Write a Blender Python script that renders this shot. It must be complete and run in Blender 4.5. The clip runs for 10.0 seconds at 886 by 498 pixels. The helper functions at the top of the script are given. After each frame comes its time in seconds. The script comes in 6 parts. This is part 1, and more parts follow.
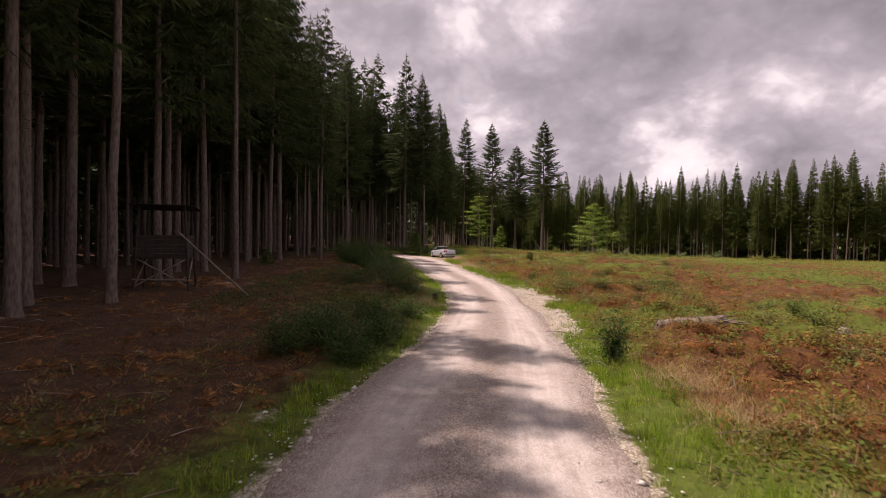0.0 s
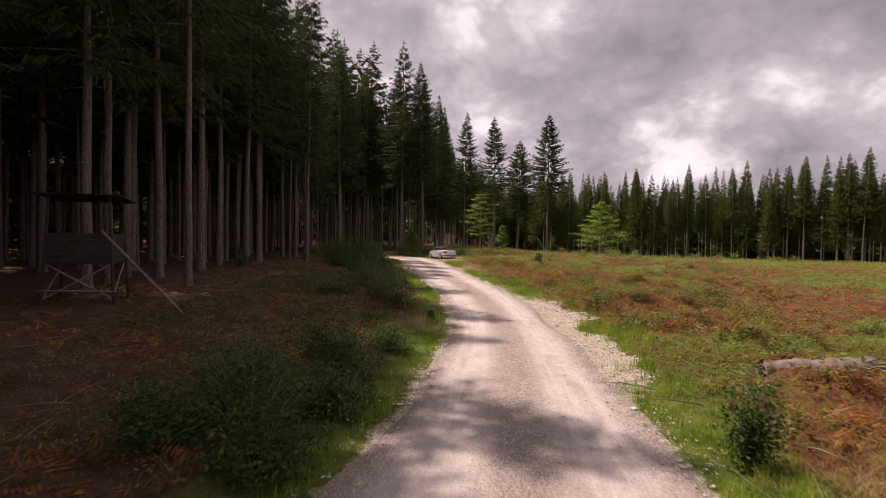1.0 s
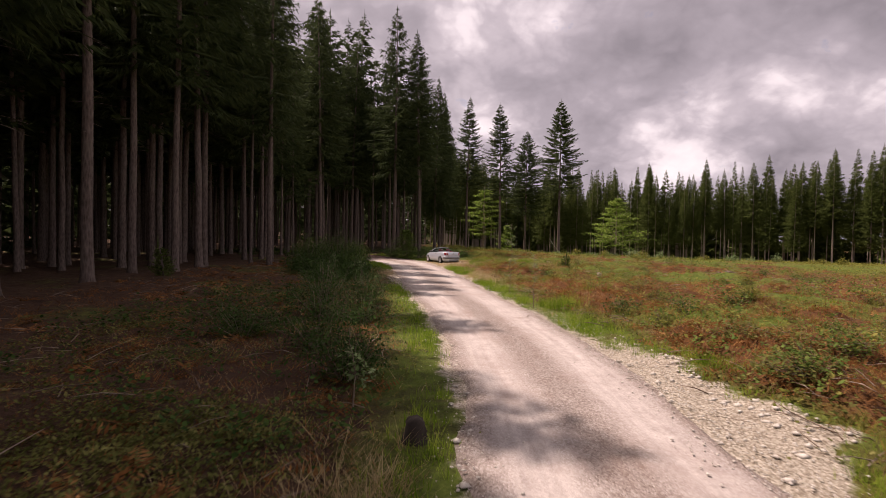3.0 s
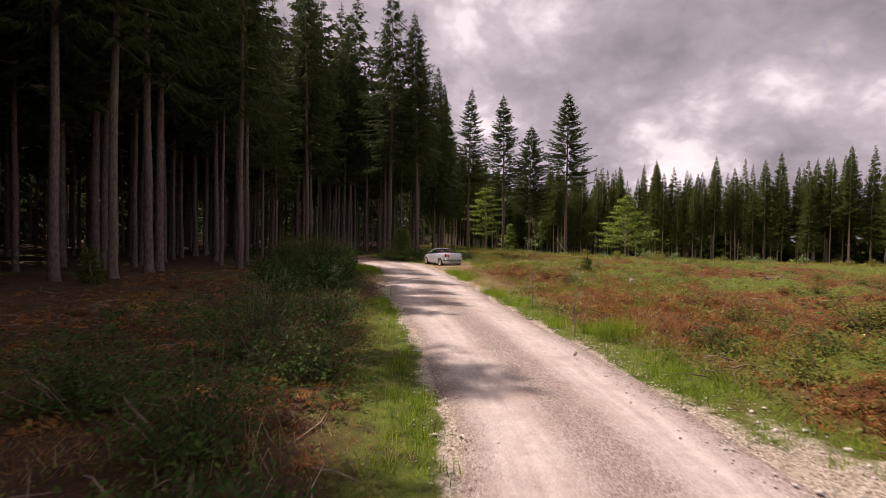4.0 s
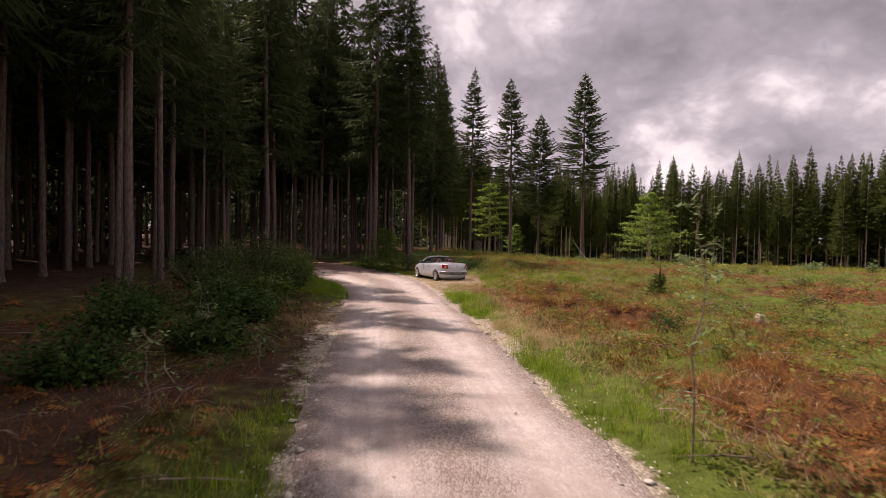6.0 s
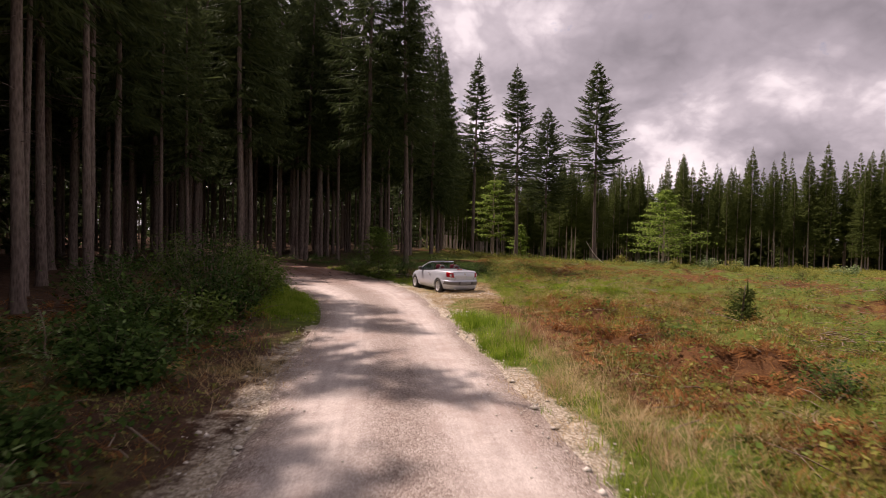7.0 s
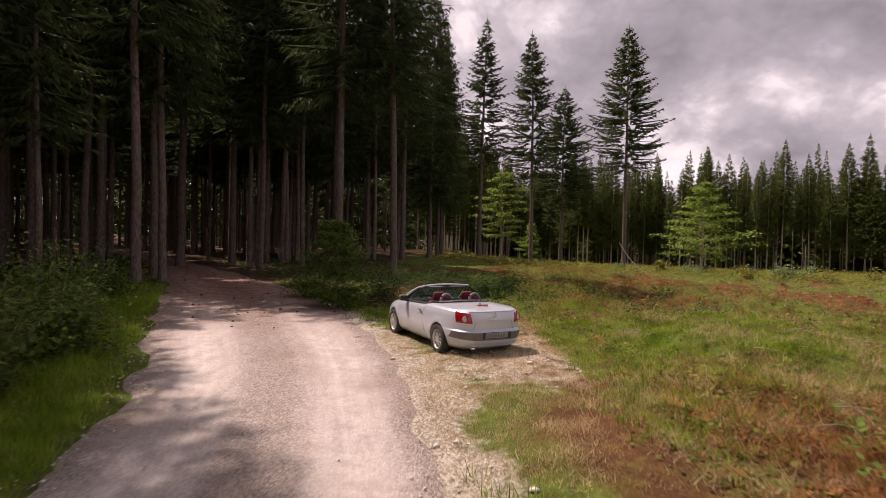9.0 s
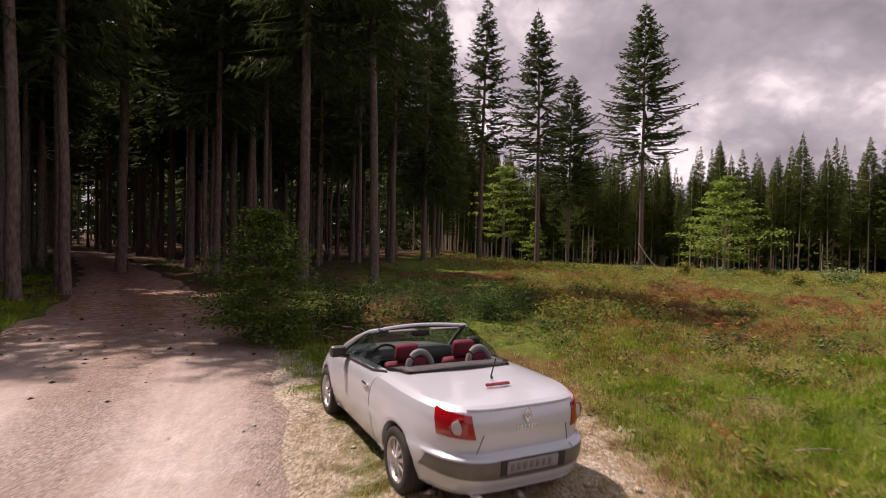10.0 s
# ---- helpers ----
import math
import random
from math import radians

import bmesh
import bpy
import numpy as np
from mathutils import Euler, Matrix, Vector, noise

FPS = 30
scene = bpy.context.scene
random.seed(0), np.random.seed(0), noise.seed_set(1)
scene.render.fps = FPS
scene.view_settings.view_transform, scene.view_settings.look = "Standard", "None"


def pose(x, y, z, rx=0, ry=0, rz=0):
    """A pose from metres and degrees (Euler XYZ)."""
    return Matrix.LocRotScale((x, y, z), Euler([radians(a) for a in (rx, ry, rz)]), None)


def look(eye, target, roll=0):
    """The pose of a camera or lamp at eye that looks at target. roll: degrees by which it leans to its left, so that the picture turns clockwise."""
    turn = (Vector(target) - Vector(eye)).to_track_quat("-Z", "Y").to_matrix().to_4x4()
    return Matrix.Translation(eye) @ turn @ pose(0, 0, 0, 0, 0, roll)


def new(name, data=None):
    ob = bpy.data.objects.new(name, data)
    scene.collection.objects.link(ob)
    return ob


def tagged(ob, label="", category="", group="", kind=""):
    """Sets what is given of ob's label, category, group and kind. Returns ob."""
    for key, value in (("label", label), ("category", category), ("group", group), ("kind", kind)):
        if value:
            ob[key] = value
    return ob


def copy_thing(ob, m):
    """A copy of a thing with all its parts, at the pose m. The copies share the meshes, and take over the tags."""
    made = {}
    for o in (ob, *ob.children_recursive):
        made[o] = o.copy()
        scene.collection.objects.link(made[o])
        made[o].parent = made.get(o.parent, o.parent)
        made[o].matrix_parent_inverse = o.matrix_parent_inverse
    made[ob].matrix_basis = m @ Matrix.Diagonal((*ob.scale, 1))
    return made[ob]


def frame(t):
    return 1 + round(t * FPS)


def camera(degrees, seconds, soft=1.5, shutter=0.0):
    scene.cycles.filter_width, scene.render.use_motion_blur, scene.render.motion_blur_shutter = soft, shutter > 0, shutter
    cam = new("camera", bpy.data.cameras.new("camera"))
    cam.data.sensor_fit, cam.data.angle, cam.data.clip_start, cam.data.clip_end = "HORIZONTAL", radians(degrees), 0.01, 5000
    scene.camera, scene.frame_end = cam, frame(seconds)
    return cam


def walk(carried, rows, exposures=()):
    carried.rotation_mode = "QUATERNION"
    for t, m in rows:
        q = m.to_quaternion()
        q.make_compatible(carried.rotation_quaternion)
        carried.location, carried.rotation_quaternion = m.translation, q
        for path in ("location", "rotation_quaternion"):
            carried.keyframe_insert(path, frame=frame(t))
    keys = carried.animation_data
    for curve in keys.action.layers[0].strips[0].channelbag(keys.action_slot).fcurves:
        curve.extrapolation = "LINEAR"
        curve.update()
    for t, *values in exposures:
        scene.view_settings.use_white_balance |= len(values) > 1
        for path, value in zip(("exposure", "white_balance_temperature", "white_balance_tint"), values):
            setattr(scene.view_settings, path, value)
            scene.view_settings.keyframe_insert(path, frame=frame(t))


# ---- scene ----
cam = camera(77.0, 10.0, soft=0.6, shutter=0.2)
ROWS = [
    (0.0, 0.000, 0.000, 2.782, 0.32, -1.49, -1.11),
    (0.5, 0.007, 2.816, 2.768, 0.30, -1.53, -1.16),
    (1.0, 0.017, 5.633, 2.748, 0.32, -1.53, -1.19),
    (1.5, 0.023, 8.472, 2.720, 0.32, -1.49, -1.21),
    (2.0, -0.004, 11.310, 2.643, 0.33, -1.45, -1.22),
    (2.5, -0.049, 14.148, 2.547, 0.31, -1.43, -1.23),
    (4.0, -0.177, 22.922, 2.363, 0.24, -1.39, -1.18),
    (4.5, -0.111, 25.922, 2.359, 0.24, -1.35, -1.20),
    (5.0, -0.042, 28.932, 2.392, 0.25, -1.33, -1.24),
    (5.5, -0.025, 31.942, 2.473, 0.24, -1.31, -1.23),
    (7.0, -0.316, 41.135, 2.478, 0.16, -1.27, -1.32),
    (7.5, -0.447, 44.256, 2.438, 0.15, -1.25, -1.34),
    (8.0, -0.530, 47.440, 2.420, 0.16, -1.26, -1.38),
    (8.5, -0.532, 50.657, 2.440, 0.16, -1.24, -1.36),
    (9.0, -0.463, 53.835, 2.455, 0.13, -1.22, -1.35),
    (9.5, -0.343, 57.061, 2.410, 0.13, -1.23, -1.30),
    (10.0, -0.157, 60.338, 2.404, 0.09, -1.20, -1.22),
]
walk(cam, [(t, pose(x, y, z, 90 + pitch, roll, yaw)) for t, x, y, z, yaw, pitch, roll in ROWS],
     exposures=[(0.0, 0.0, 7150, 31.0), (10.0, 0.0, 7150, 31.0)])

# ---- light ----
SUN_AZ, SUN_EL = radians(60), radians(58.5)      # left of the way ahead, above the ground
SUN_DIR = Vector((-math.sin(SUN_AZ) * math.cos(SUN_EL), math.cos(SUN_AZ) * math.cos(SUN_EL), math.sin(SUN_EL)))
sun_data = bpy.data.lights.new("sun", "SUN")
sun_data.energy, sun_data.angle, sun_data.color = 5.5, radians(0.6), (1.0, 0.94, 0.85)
new("sun", sun_data).matrix_world = look(SUN_DIR * 200, (0, 0, 0))


def tree_of(nt):
    """Small helpers for a node tree: node(type, inputs..., settings) and link."""
    def node(kind, *values, operation="", data_type="", blend_type="", interpolation_type="", attribute_name="", sky=None):
        n = nt.nodes.new(kind)
        if operation:
            n.operation = operation
        if data_type:
            n.data_type = data_type
        if blend_type:
            n.blend_type = blend_type
        if interpolation_type:
            n.interpolation_type = interpolation_type
        if attribute_name:
            n.attribute_name = attribute_name
        if sky:
            n.sky_type, n.sun_disc, n.sun_elevation, n.sun_rotation = "NISHITA", False, sky[0], sky[1]
        for k, val in enumerate(values):
            if val is None:
                continue
            if isinstance(val, bpy.types.NodeSocket):
                nt.links.new(val, n.inputs[k])
            else:
                n.inputs[k].default_value = val
        return n
    return node


def ramp(node, fac, stops, smooth=False):
    n = node("ShaderNodeValToRGB", fac)
    el = n.color_ramp.elements
    while len(el) < len(stops):
        el.new(0.5)
    for e, (p, c) in zip(el, stops):
        e.position, e.color = p, (*c, 1) if len(c) == 3 else c
    if smooth:
        n.color_ramp.interpolation = "EASE"
    return n.outputs[0]


world = bpy.data.worlds.new("sky")
scene.world = world
world.use_nodes = True
world.node_tree.nodes.clear()
W = tree_of(world.node_tree)


def m_(op, a, b=None, c=None):
    return W("ShaderNodeMath", a, b, c, operation=op).outputs[0]


gen = W("ShaderNodeTexCoord").outputs["Generated"]
sep = W("ShaderNodeSeparateXYZ", gen)
lift = m_("ADD", m_("MAXIMUM", sep.outputs[2], 0.0), 0.55)
plane = W("ShaderNodeCombineXYZ", m_("DIVIDE", sep.outputs[0], lift), m_("DIVIDE", sep.outputs[1], lift), 0.0).outputs[0]
big = W("ShaderNodeTexNoise", plane, None, 2.6, 5.0, 0.48, 2.1, None, None, 0.2).outputs[0]
warp = W("ShaderNodeVectorMath", plane, (7.3, 2.1, 4.0), operation="ADD").outputs[0]
fine = W("ShaderNodeTexNoise", warp, None, 8.5, 8.0, 0.56, 2.1, None, None, 0.25).outputs[0]


def cloud_bank(az, el, half, amount):
    d = (math.sin(radians(az)) * math.cos(radians(el)), math.cos(radians(az)) * math.cos(radians(el)), math.sin(radians(el)))
    stretched = W("ShaderNodeVectorMath", W("ShaderNodeVectorMath", gen, d, operation="SUBTRACT").outputs[0], (1, 1, 2.0), operation="MULTIPLY").outputs[0]
    dist = W("ShaderNodeVectorMath", stretched, operation="LENGTH").outputs["Value"]
    return m_("MULTIPLY", W("ShaderNodeMapRange", dist, 0.0, math.sin(radians(half)), amount, 0.0, interpolation_type="SMOOTHSTEP").outputs[0], 1.0)


curl = W("ShaderNodeVectorMath", plane, W("ShaderNodeVectorMath", W("ShaderNodeTexNoise", warp, None, 5.0, 4.0, 0.5).outputs[1], (0.16, 0.16, 0.0), operation="MULTIPLY").outputs[0], operation="ADD").outputs[0]
puff = W("ShaderNodeTexVoronoi", curl, None, 4.2, 3.0, 0.5, 2.3).outputs["Distance"]
thick = m_("ADD", m_("ADD", m_("MULTIPLY", big, 0.62), m_("MULTIPLY", fine, 0.30)), m_("MULTIPLY", m_("SUBTRACT", 0.98, puff), 0.30))
for az, el, half, amount in ((0, 20, 15, 0.10), (6, 21.5, 9, 0.05), (26, 8, 11, 0.035), (36, 12, 11, 0.08), (28, 19, 15, -0.07), (13, 12, 9, -0.05), (33, 7, 6, -0.04), (5, 28, 10, -0.05)):
    thick = m_("ADD", thick, cloud_bank(az, el, half, amount))
cloud = ramp(W, thick, [(0.24, (0.28, 0.285, 0.315)), (0.43, (0.42, 0.425, 0.465)), (0.53, (0.57, 0.575, 0.615)), (0.61, (0.86, 0.875, 0.90)), (0.72, (1.03, 1.03, 1.02))])
sky = W("ShaderNodeTexSky", sky=(SUN_EL, -SUN_AZ)).outputs[0]
gap = W("ShaderNodeMapRange", fine, 0.66, 0.74, 0.0, 0.6).outputs[0]
back = W("ShaderNodeMixShader", gap, W("ShaderNodeBackground", cloud, 1.0).outputs[0], W("ShaderNodeBackground", sky, 0.10).outputs[0])
W("ShaderNodeOutputWorld", back.outputs[0])
# ---- materials ----
def material(name):
    m = bpy.data.materials.new(name)
    m.use_nodes = True
    m.node_tree.nodes.clear()
    return m, tree_of(m.node_tree)


def finish(node, colour, rough, bump=None, strength=0.3, distance=0.02, metallic=0.0, transl=None, coat=0.0, spec=0.5):
    b = node("ShaderNodeBsdfPrincipled")
    for key, val in (("Base Color", colour), ("Roughness", rough), ("Metallic", metallic), ("Coat Weight", coat), ("Specular IOR Level", spec)):
        if isinstance(val, bpy.types.NodeSocket):
            b.id_data.links.new(val, b.inputs[key])
        else:
            b.inputs[key].default_value = (*val, 1) if isinstance(val, tuple) and len(val) == 3 else val
    if bump is not None:
        bn = node("ShaderNodeBump", strength, distance)
        b.id_data.links.new(bump, bn.inputs["Height"])
        b.id_data.links.new(bn.outputs[0], b.inputs["Normal"])
    out = b.outputs[0]
    if transl is not None:
        t = node("ShaderNodeBsdfTranslucent", colour)
        out = node("ShaderNodeMixShader", transl, out, t.outputs[0]).outputs[0]
    node("ShaderNodeOutputMaterial", out)


def object_place(node):
    return node("ShaderNodeTexCoord").outputs["Object"]


def noise_of(node, where, scale, detail=4.0, rough=0.6):
    return node("ShaderNodeTexNoise", where, None, scale, detail, rough, 2.0).outputs[0]


def mix(node, fac, a, b, blend="MIX"):
    n = node("ShaderNodeMix", data_type="RGBA", blend_type=blend)
    for key, val in ((0, fac), (6, a), (7, b)):
        if isinstance(val, bpy.types.NodeSocket):
            n.id_data.links.new(val, n.inputs[key])
        else:
            n.inputs[key].default_value = (*val, 1) if isinstance(val, tuple) and len(val) == 3 else val
    return n.outputs[2]


def math_of(node, op, a, b=None, c=None):
    return node("ShaderNodeMath", a, b, c, operation=op).outputs[0]


def leaf_material(name, dark, mid, light, transl=0.25, rough=0.6, patch=0.35):
    """Leaves, needles and blades: every blade its own shade, with slow drifts between patches."""
    m, N = material(name)
    isl = N("ShaderNodeNewGeometry").outputs["Random Per Island"]
    ob = N("ShaderNodeObjectInfo").outputs["Random"]
    slow = noise_of(N, object_place(N), 0.45, 3.0)
    clump = N("ShaderNodeMapRange", noise_of(N, object_place(N), 2.3, 3.0), 0.36, 0.64, 0.0, 0.36).outputs[0]
    v = math_of(N, "ADD", math_of(N, "ADD", math_of(N, "MULTIPLY", isl, 0.38), clump), math_of(N, "ADD", math_of(N, "MULTIPLY", slow, patch * 0.7), math_of(N, "MULTIPLY", ob, 0.10)))
    col = ramp(N, v, [(0.12, dark), (0.50, mid), (0.92, light)])
    finish(N, col, rough, transl=transl, spec=0.05)
    return m


def plain_material(name, a, b, scale=6.0, rough=0.6, bump=0.2, metallic=0.0, distance=0.01, coat=0.0, stretch=(1, 1, 1), spec=0.5):
    """Two shades mixed by noise at two scales, with fine relief."""
    m, N = material(name)
    where = N("ShaderNodeVectorMath", object_place(N), stretch, operation="MULTIPLY").outputs[0]
    n1, n2 = noise_of(N, where, scale, 6.0), noise_of(N, where, scale * 7.0, 4.0)
    v = math_of(N, "ADD", math_of(N, "MULTIPLY", n1, 0.65), math_of(N, "MULTIPLY", n2, 0.35))
    finish(N, ramp(N, v, [(0.32, a), (0.68, b)]), rough, n2 if bump else None, bump, distance, metallic, coat=coat, spec=spec)
    return m


NEEDLE = leaf_material("spruce_needles", (0.030, 0.043, 0.018), (0.056, 0.080, 0.030), (0.094, 0.124, 0.044), 0.35)
NEEDLE_YOUNG = leaf_material("young_spruce_needles", (0.042, 0.060, 0.016), (0.090, 0.120, 0.032), (0.155, 0.190, 0.055), 0.40)
LEAF_FRESH = leaf_material("fresh_leaves", (0.10, 0.17, 0.025), (0.20, 0.30, 0.055), (0.33, 0.43, 0.11), 0.4)
LEAF_DARK = leaf_material("shrub_leaves", (0.018, 0.040, 0.010), (0.042, 0.086, 0.020), (0.095, 0.155, 0.036), 0.3)
LEAF_PALE = leaf_material("pale_leaves", (0.09, 0.14, 0.05), (0.17, 0.24, 0.10), (0.28, 0.36, 0.19), 0.35)
LEAF_MID = leaf_material("fresh_shrub_leaves", (0.040, 0.072, 0.014), (0.10, 0.16, 0.032), (0.21, 0.28, 0.07), 0.35)
GRASS = leaf_material("grass", (0.048, 0.098, 0.008), (0.165, 0.275, 0.022), (0.42, 0.505, 0.085), 0.5)
STRAW = leaf_material("dry_grass", (0.26, 0.17, 0.08), (0.46, 0.34, 0.18), (0.66, 0.54, 0.34), 0.4)
RUST = leaf_material("dead_bracken", (0.060, 0.024, 0.009), (0.245, 0.105, 0.035), (0.48, 0.26, 0.10), 0.35)
HEATH = leaf_material("heath", (0.070, 0.075, 0.014), (0.19, 0.195, 0.040), (0.38, 0.35, 0.10), 0.45)
BRAMBLE = leaf_material("bramble_leaves", (0.050, 0.055, 0.014), (0.13, 0.14, 0.036), (0.30, 0.28, 0.10), 0.35)
TWIG = leaf_material("dead_twigs", (0.08, 0.055, 0.04), (0.20, 0.15, 0.115), (0.40, 0.33, 0.27), 0.0)


def bark_material(name, a, b, moss):
    m, N = material(name)
    p = object_place(N)
    tall = N("ShaderNodeVectorMath", p, (1, 1, 0.25), operation="MULTIPLY").outputs[0]
    plates = N("ShaderNodeTexVoronoi", tall, None, 14.0).outputs["Distance"]
    grain = noise_of(N, tall, 22.0, 6.0)
    slow = noise_of(N, p, 0.7, 4.0)
    v = math_of(N, "ADD", math_of(N, "MULTIPLY", grain, 0.5), math_of(N, "MULTIPLY", plates, 0.55))
    col = ramp(N, v, [(0.25, a), (0.75, b)])
    col = mix(N, N("ShaderNodeMapRange", slow, 0.48, 0.70, 0.0, 0.55).outputs[0], col, moss)
    finish(N, col, 0.9, v, 0.7, 0.03, spec=0.2)
    return m


BARK = bark_material("spruce_bark", (0.060, 0.044, 0.036), (0.18, 0.14, 0.12), (0.145, 0.13, 0.10))
BARK_THIN = bark_material("young_bark", (0.16, 0.125, 0.10), (0.42, 0.35, 0.29), (0.30, 0.27, 0.21))
WOOD_OLD = plain_material("weathered_wood", (0.10, 0.075, 0.06), (0.30, 0.245, 0.20), 5.0, 0.85, 0.5, stretch=(1, 1, 0.2), spec=0.2)
WOOD_DARK = plain_material("dark_weathered_boards", (0.022, 0.017, 0.014), (0.060, 0.048, 0.039), 5.0, 0.9, 0.5, spec=0.2)
STONE = plain_material("limestone", (0.42, 0.375, 0.315), (0.74, 0.70, 0.63), 9.0, 0.9, 0.4, spec=0.25)


def ground_material():
    m, N = material("forest_ground")
    p = object_place(N)
    green = N("ShaderNodeAttribute", attribute_name="green").outputs["Fac"]
    stony = N("ShaderNodeAttribute", attribute_name="stony").outputs["Fac"]
    shade = N("ShaderNodeAttribute", attribute_name="litter").outputs["Fac"]
    n_big, n_mid, n_fine = noise_of(N, p, 0.35, 5.0, 0.65), noise_of(N, p, 2.6, 6.0, 0.7), noise_of(N, p, 26.0, 5.0, 0.7)
    v = math_of(N, "ADD", math_of(N, "MULTIPLY", n_mid, 0.55), math_of(N, "MULTIPLY", n_fine, 0.45))
    rust = ramp(N, v, [(0.30, (0.040, 0.019, 0.009)), (0.50, (0.125, 0.058, 0.024)), (0.62, (0.215, 0.104, 0.036)), (0.75, (0.33, 0.19, 0.075))])
    grass = ramp(N, v, [(0.30, (0.030, 0.042, 0.009)), (0.52, (0.100, 0.140, 0.022)), (0.72, (0.21, 0.235, 0.050))])
    litter = ramp(N, v, [(0.30, (0.030, 0.018, 0.012)), (0.52, (0.085, 0.048, 0.030)), (0.72, (0.16, 0.10, 0.065))])
    vor = N("ShaderNodeTexVoronoi", p, None, 34.0)
    gravel = ramp(N, vor.outputs["Color"], [(0.1, (0.20, 0.16, 0.115)), (0.5, (0.40, 0.345, 0.265)), (0.9, (0.64, 0.58, 0.48))])
    g = N("ShaderNodeMapRange", math_of(N, "ADD", green, math_of(N, "MULTIPLY", math_of(N, "SUBTRACT", math_of(N, "ADD", math_of(N, "MULTIPLY", n_mid, 0.6), math_of(N, "MULTIPLY", n_big, 0.4)), 0.5), 2.4)), 0.15, 0.85, 0.0, 1.0).outputs[0]
    l = N("ShaderNodeMapRange", math_of(N, "ADD", shade, math_of(N, "MULTIPLY", math_of(N, "SUBTRACT", n_big, 0.5), 0.5)), 0.4, 0.6, 0.0, 1.0).outputs[0]
    s = N("ShaderNodeMapRange", math_of(N, "ADD", stony, math_of(N, "MULTIPLY", math_of(N, "SUBTRACT", n_mid, 0.5), 1.0)), 0.42, 0.62, 0.0, 1.0).outputs[0]
    col = mix(N, s, mix(N, g, mix(N, l, rust, litter), grass), gravel)
    finish(N, col, 0.95, math_of(N, "ADD", n_fine, math_of(N, "MULTIPLY", n_mid, 2.0)), 0.9, 0.05, spec=0.15)
    return m


def road_material():
    m, N = material("crushed_limestone_road")
    p = object_place(N)
    across = N("ShaderNodeAttribute", attribute_name="across").outputs["Fac"]
    n_big, n_mid, n_fine = noise_of(N, p, 0.5, 5.0, 0.6), noise_of(N, p, 3.0, 6.0, 0.65), noise_of(N, p, 40.0, 5.0, 0.75)
    long_ = noise_of(N, N("ShaderNodeVectorMath", p, (3.0, 0.35, 1), operation="MULTIPLY").outputs[0], 1.2, 5.0, 0.6)
    streak = noise_of(N, N("ShaderNodeCombineXYZ", math_of(N, "MULTIPLY", across, 13.0), math_of(N, "MULTIPLY", N("ShaderNodeSeparateXYZ", p).outputs[1], 0.22), 0.0).outputs[0], 1.0, 4.0, 0.6)
    vor = N("ShaderNodeTexVoronoi", p, None, 44.0)
    grit = ramp(N, vor.outputs["Color"], [(0.05, (0.16, 0.125, 0.105)), (0.5, (0.385, 0.335, 0.30)), (0.95, (0.68, 0.63, 0.58))])
    worn = ramp(N, math_of(N, "ADD", math_of(N, "MULTIPLY", n_mid, 0.27), math_of(N, "ADD", math_of(N, "MULTIPLY", n_fine, 0.28), math_of(N, "ADD", math_of(N, "MULTIPLY", long_, 0.23), math_of(N, "MULTIPLY", streak, 0.22)))),
                [(0.36, (0.27, 0.222, 0.198)), (0.50, (0.475, 0.42, 0.385)), (0.62, (0.69, 0.635, 0.59))])
    # two smooth wheel tracks, coarser grit between and beside them
    off = math_of(N, "ABSOLUTE", math_of(N, "SUBTRACT", math_of(N, "ABSOLUTE", across), 0.48))
    track = N("ShaderNodeMapRange", math_of(N, "ADD", off, math_of(N, "MULTIPLY", math_of(N, "SUBTRACT", n_mid, 0.5), 0.5)), 0.12, 0.36, 0.0, 0.9).outputs[0]
    col = mix(N, track, mix(N, 0.22, worn, grit), mix(N, 0.36, grit, (0.20, 0.136, 0.105)))
    dirt = N("ShaderNodeMapRange", math_of(N, "ADD", math_of(N, "MULTIPLY", n_big, 0.6), math_of(N, "MULTIPLY", long_, 0.4)), 0.50, 0.66, 0.0, 0.55).outputs[0]
    col = mix(N, dirt, col, (0.25, 0.176, 0.143))
    # needle litter where the track runs under the trees
    along = N("ShaderNodeSeparateXYZ", p).outputs[1]
    under = math_of(N, "MULTIPLY", N("ShaderNodeMapRange", along, 66.0, 76.0, 0.0, 1.0).outputs[0], N("ShaderNodeMapRange", math_of(N, "ADD", n_mid, math_of(N, "MULTIPLY", n_fine, 0.5)), 0.58, 0.80, 0.30, 0.95).outputs[0])
    col = mix(N, under, col, (0.185, 0.088, 0.056))
    edge = N("ShaderNodeMapRange", math_of(N, "ADD", math_of(N, "ABSOLUTE", across), math_of(N, "MULTIPLY", math_of(N, "SUBTRACT", n_mid, 0.5), 0.7)), 0.76, 1.02, 0.0, 0.85).outputs[0]
    col = mix(N, edge, col, mix(N, 0.5, grit, (0.18, 0.125, 0.08)))
    relief = math_of(N, "ADD", math_of(N, "MULTIPLY", n_fine, 0.6), math_of(N, "MULTIPLY", math_of(N, "MULTIPLY", vor.outputs["Distance"], track), -1.2))
    finish(N, col, 0.92, relief, 0.85, 0.025, spec=0.12)
    return m


GROUND, ROAD = ground_material(), road_material()
# ---- ground and road ----
def part(name, bm, mat, parent=None, label=""):
    """Links a bmesh as one mesh object, under a thing or a part."""
    me = bpy.data.meshes.new(name)
    bm.to_mesh(me)
    bm.free()
    me.materials.append(mat)
    ob = new(name, me)
    ob.parent = parent
    if label:
        tagged(ob, label)
    return ob


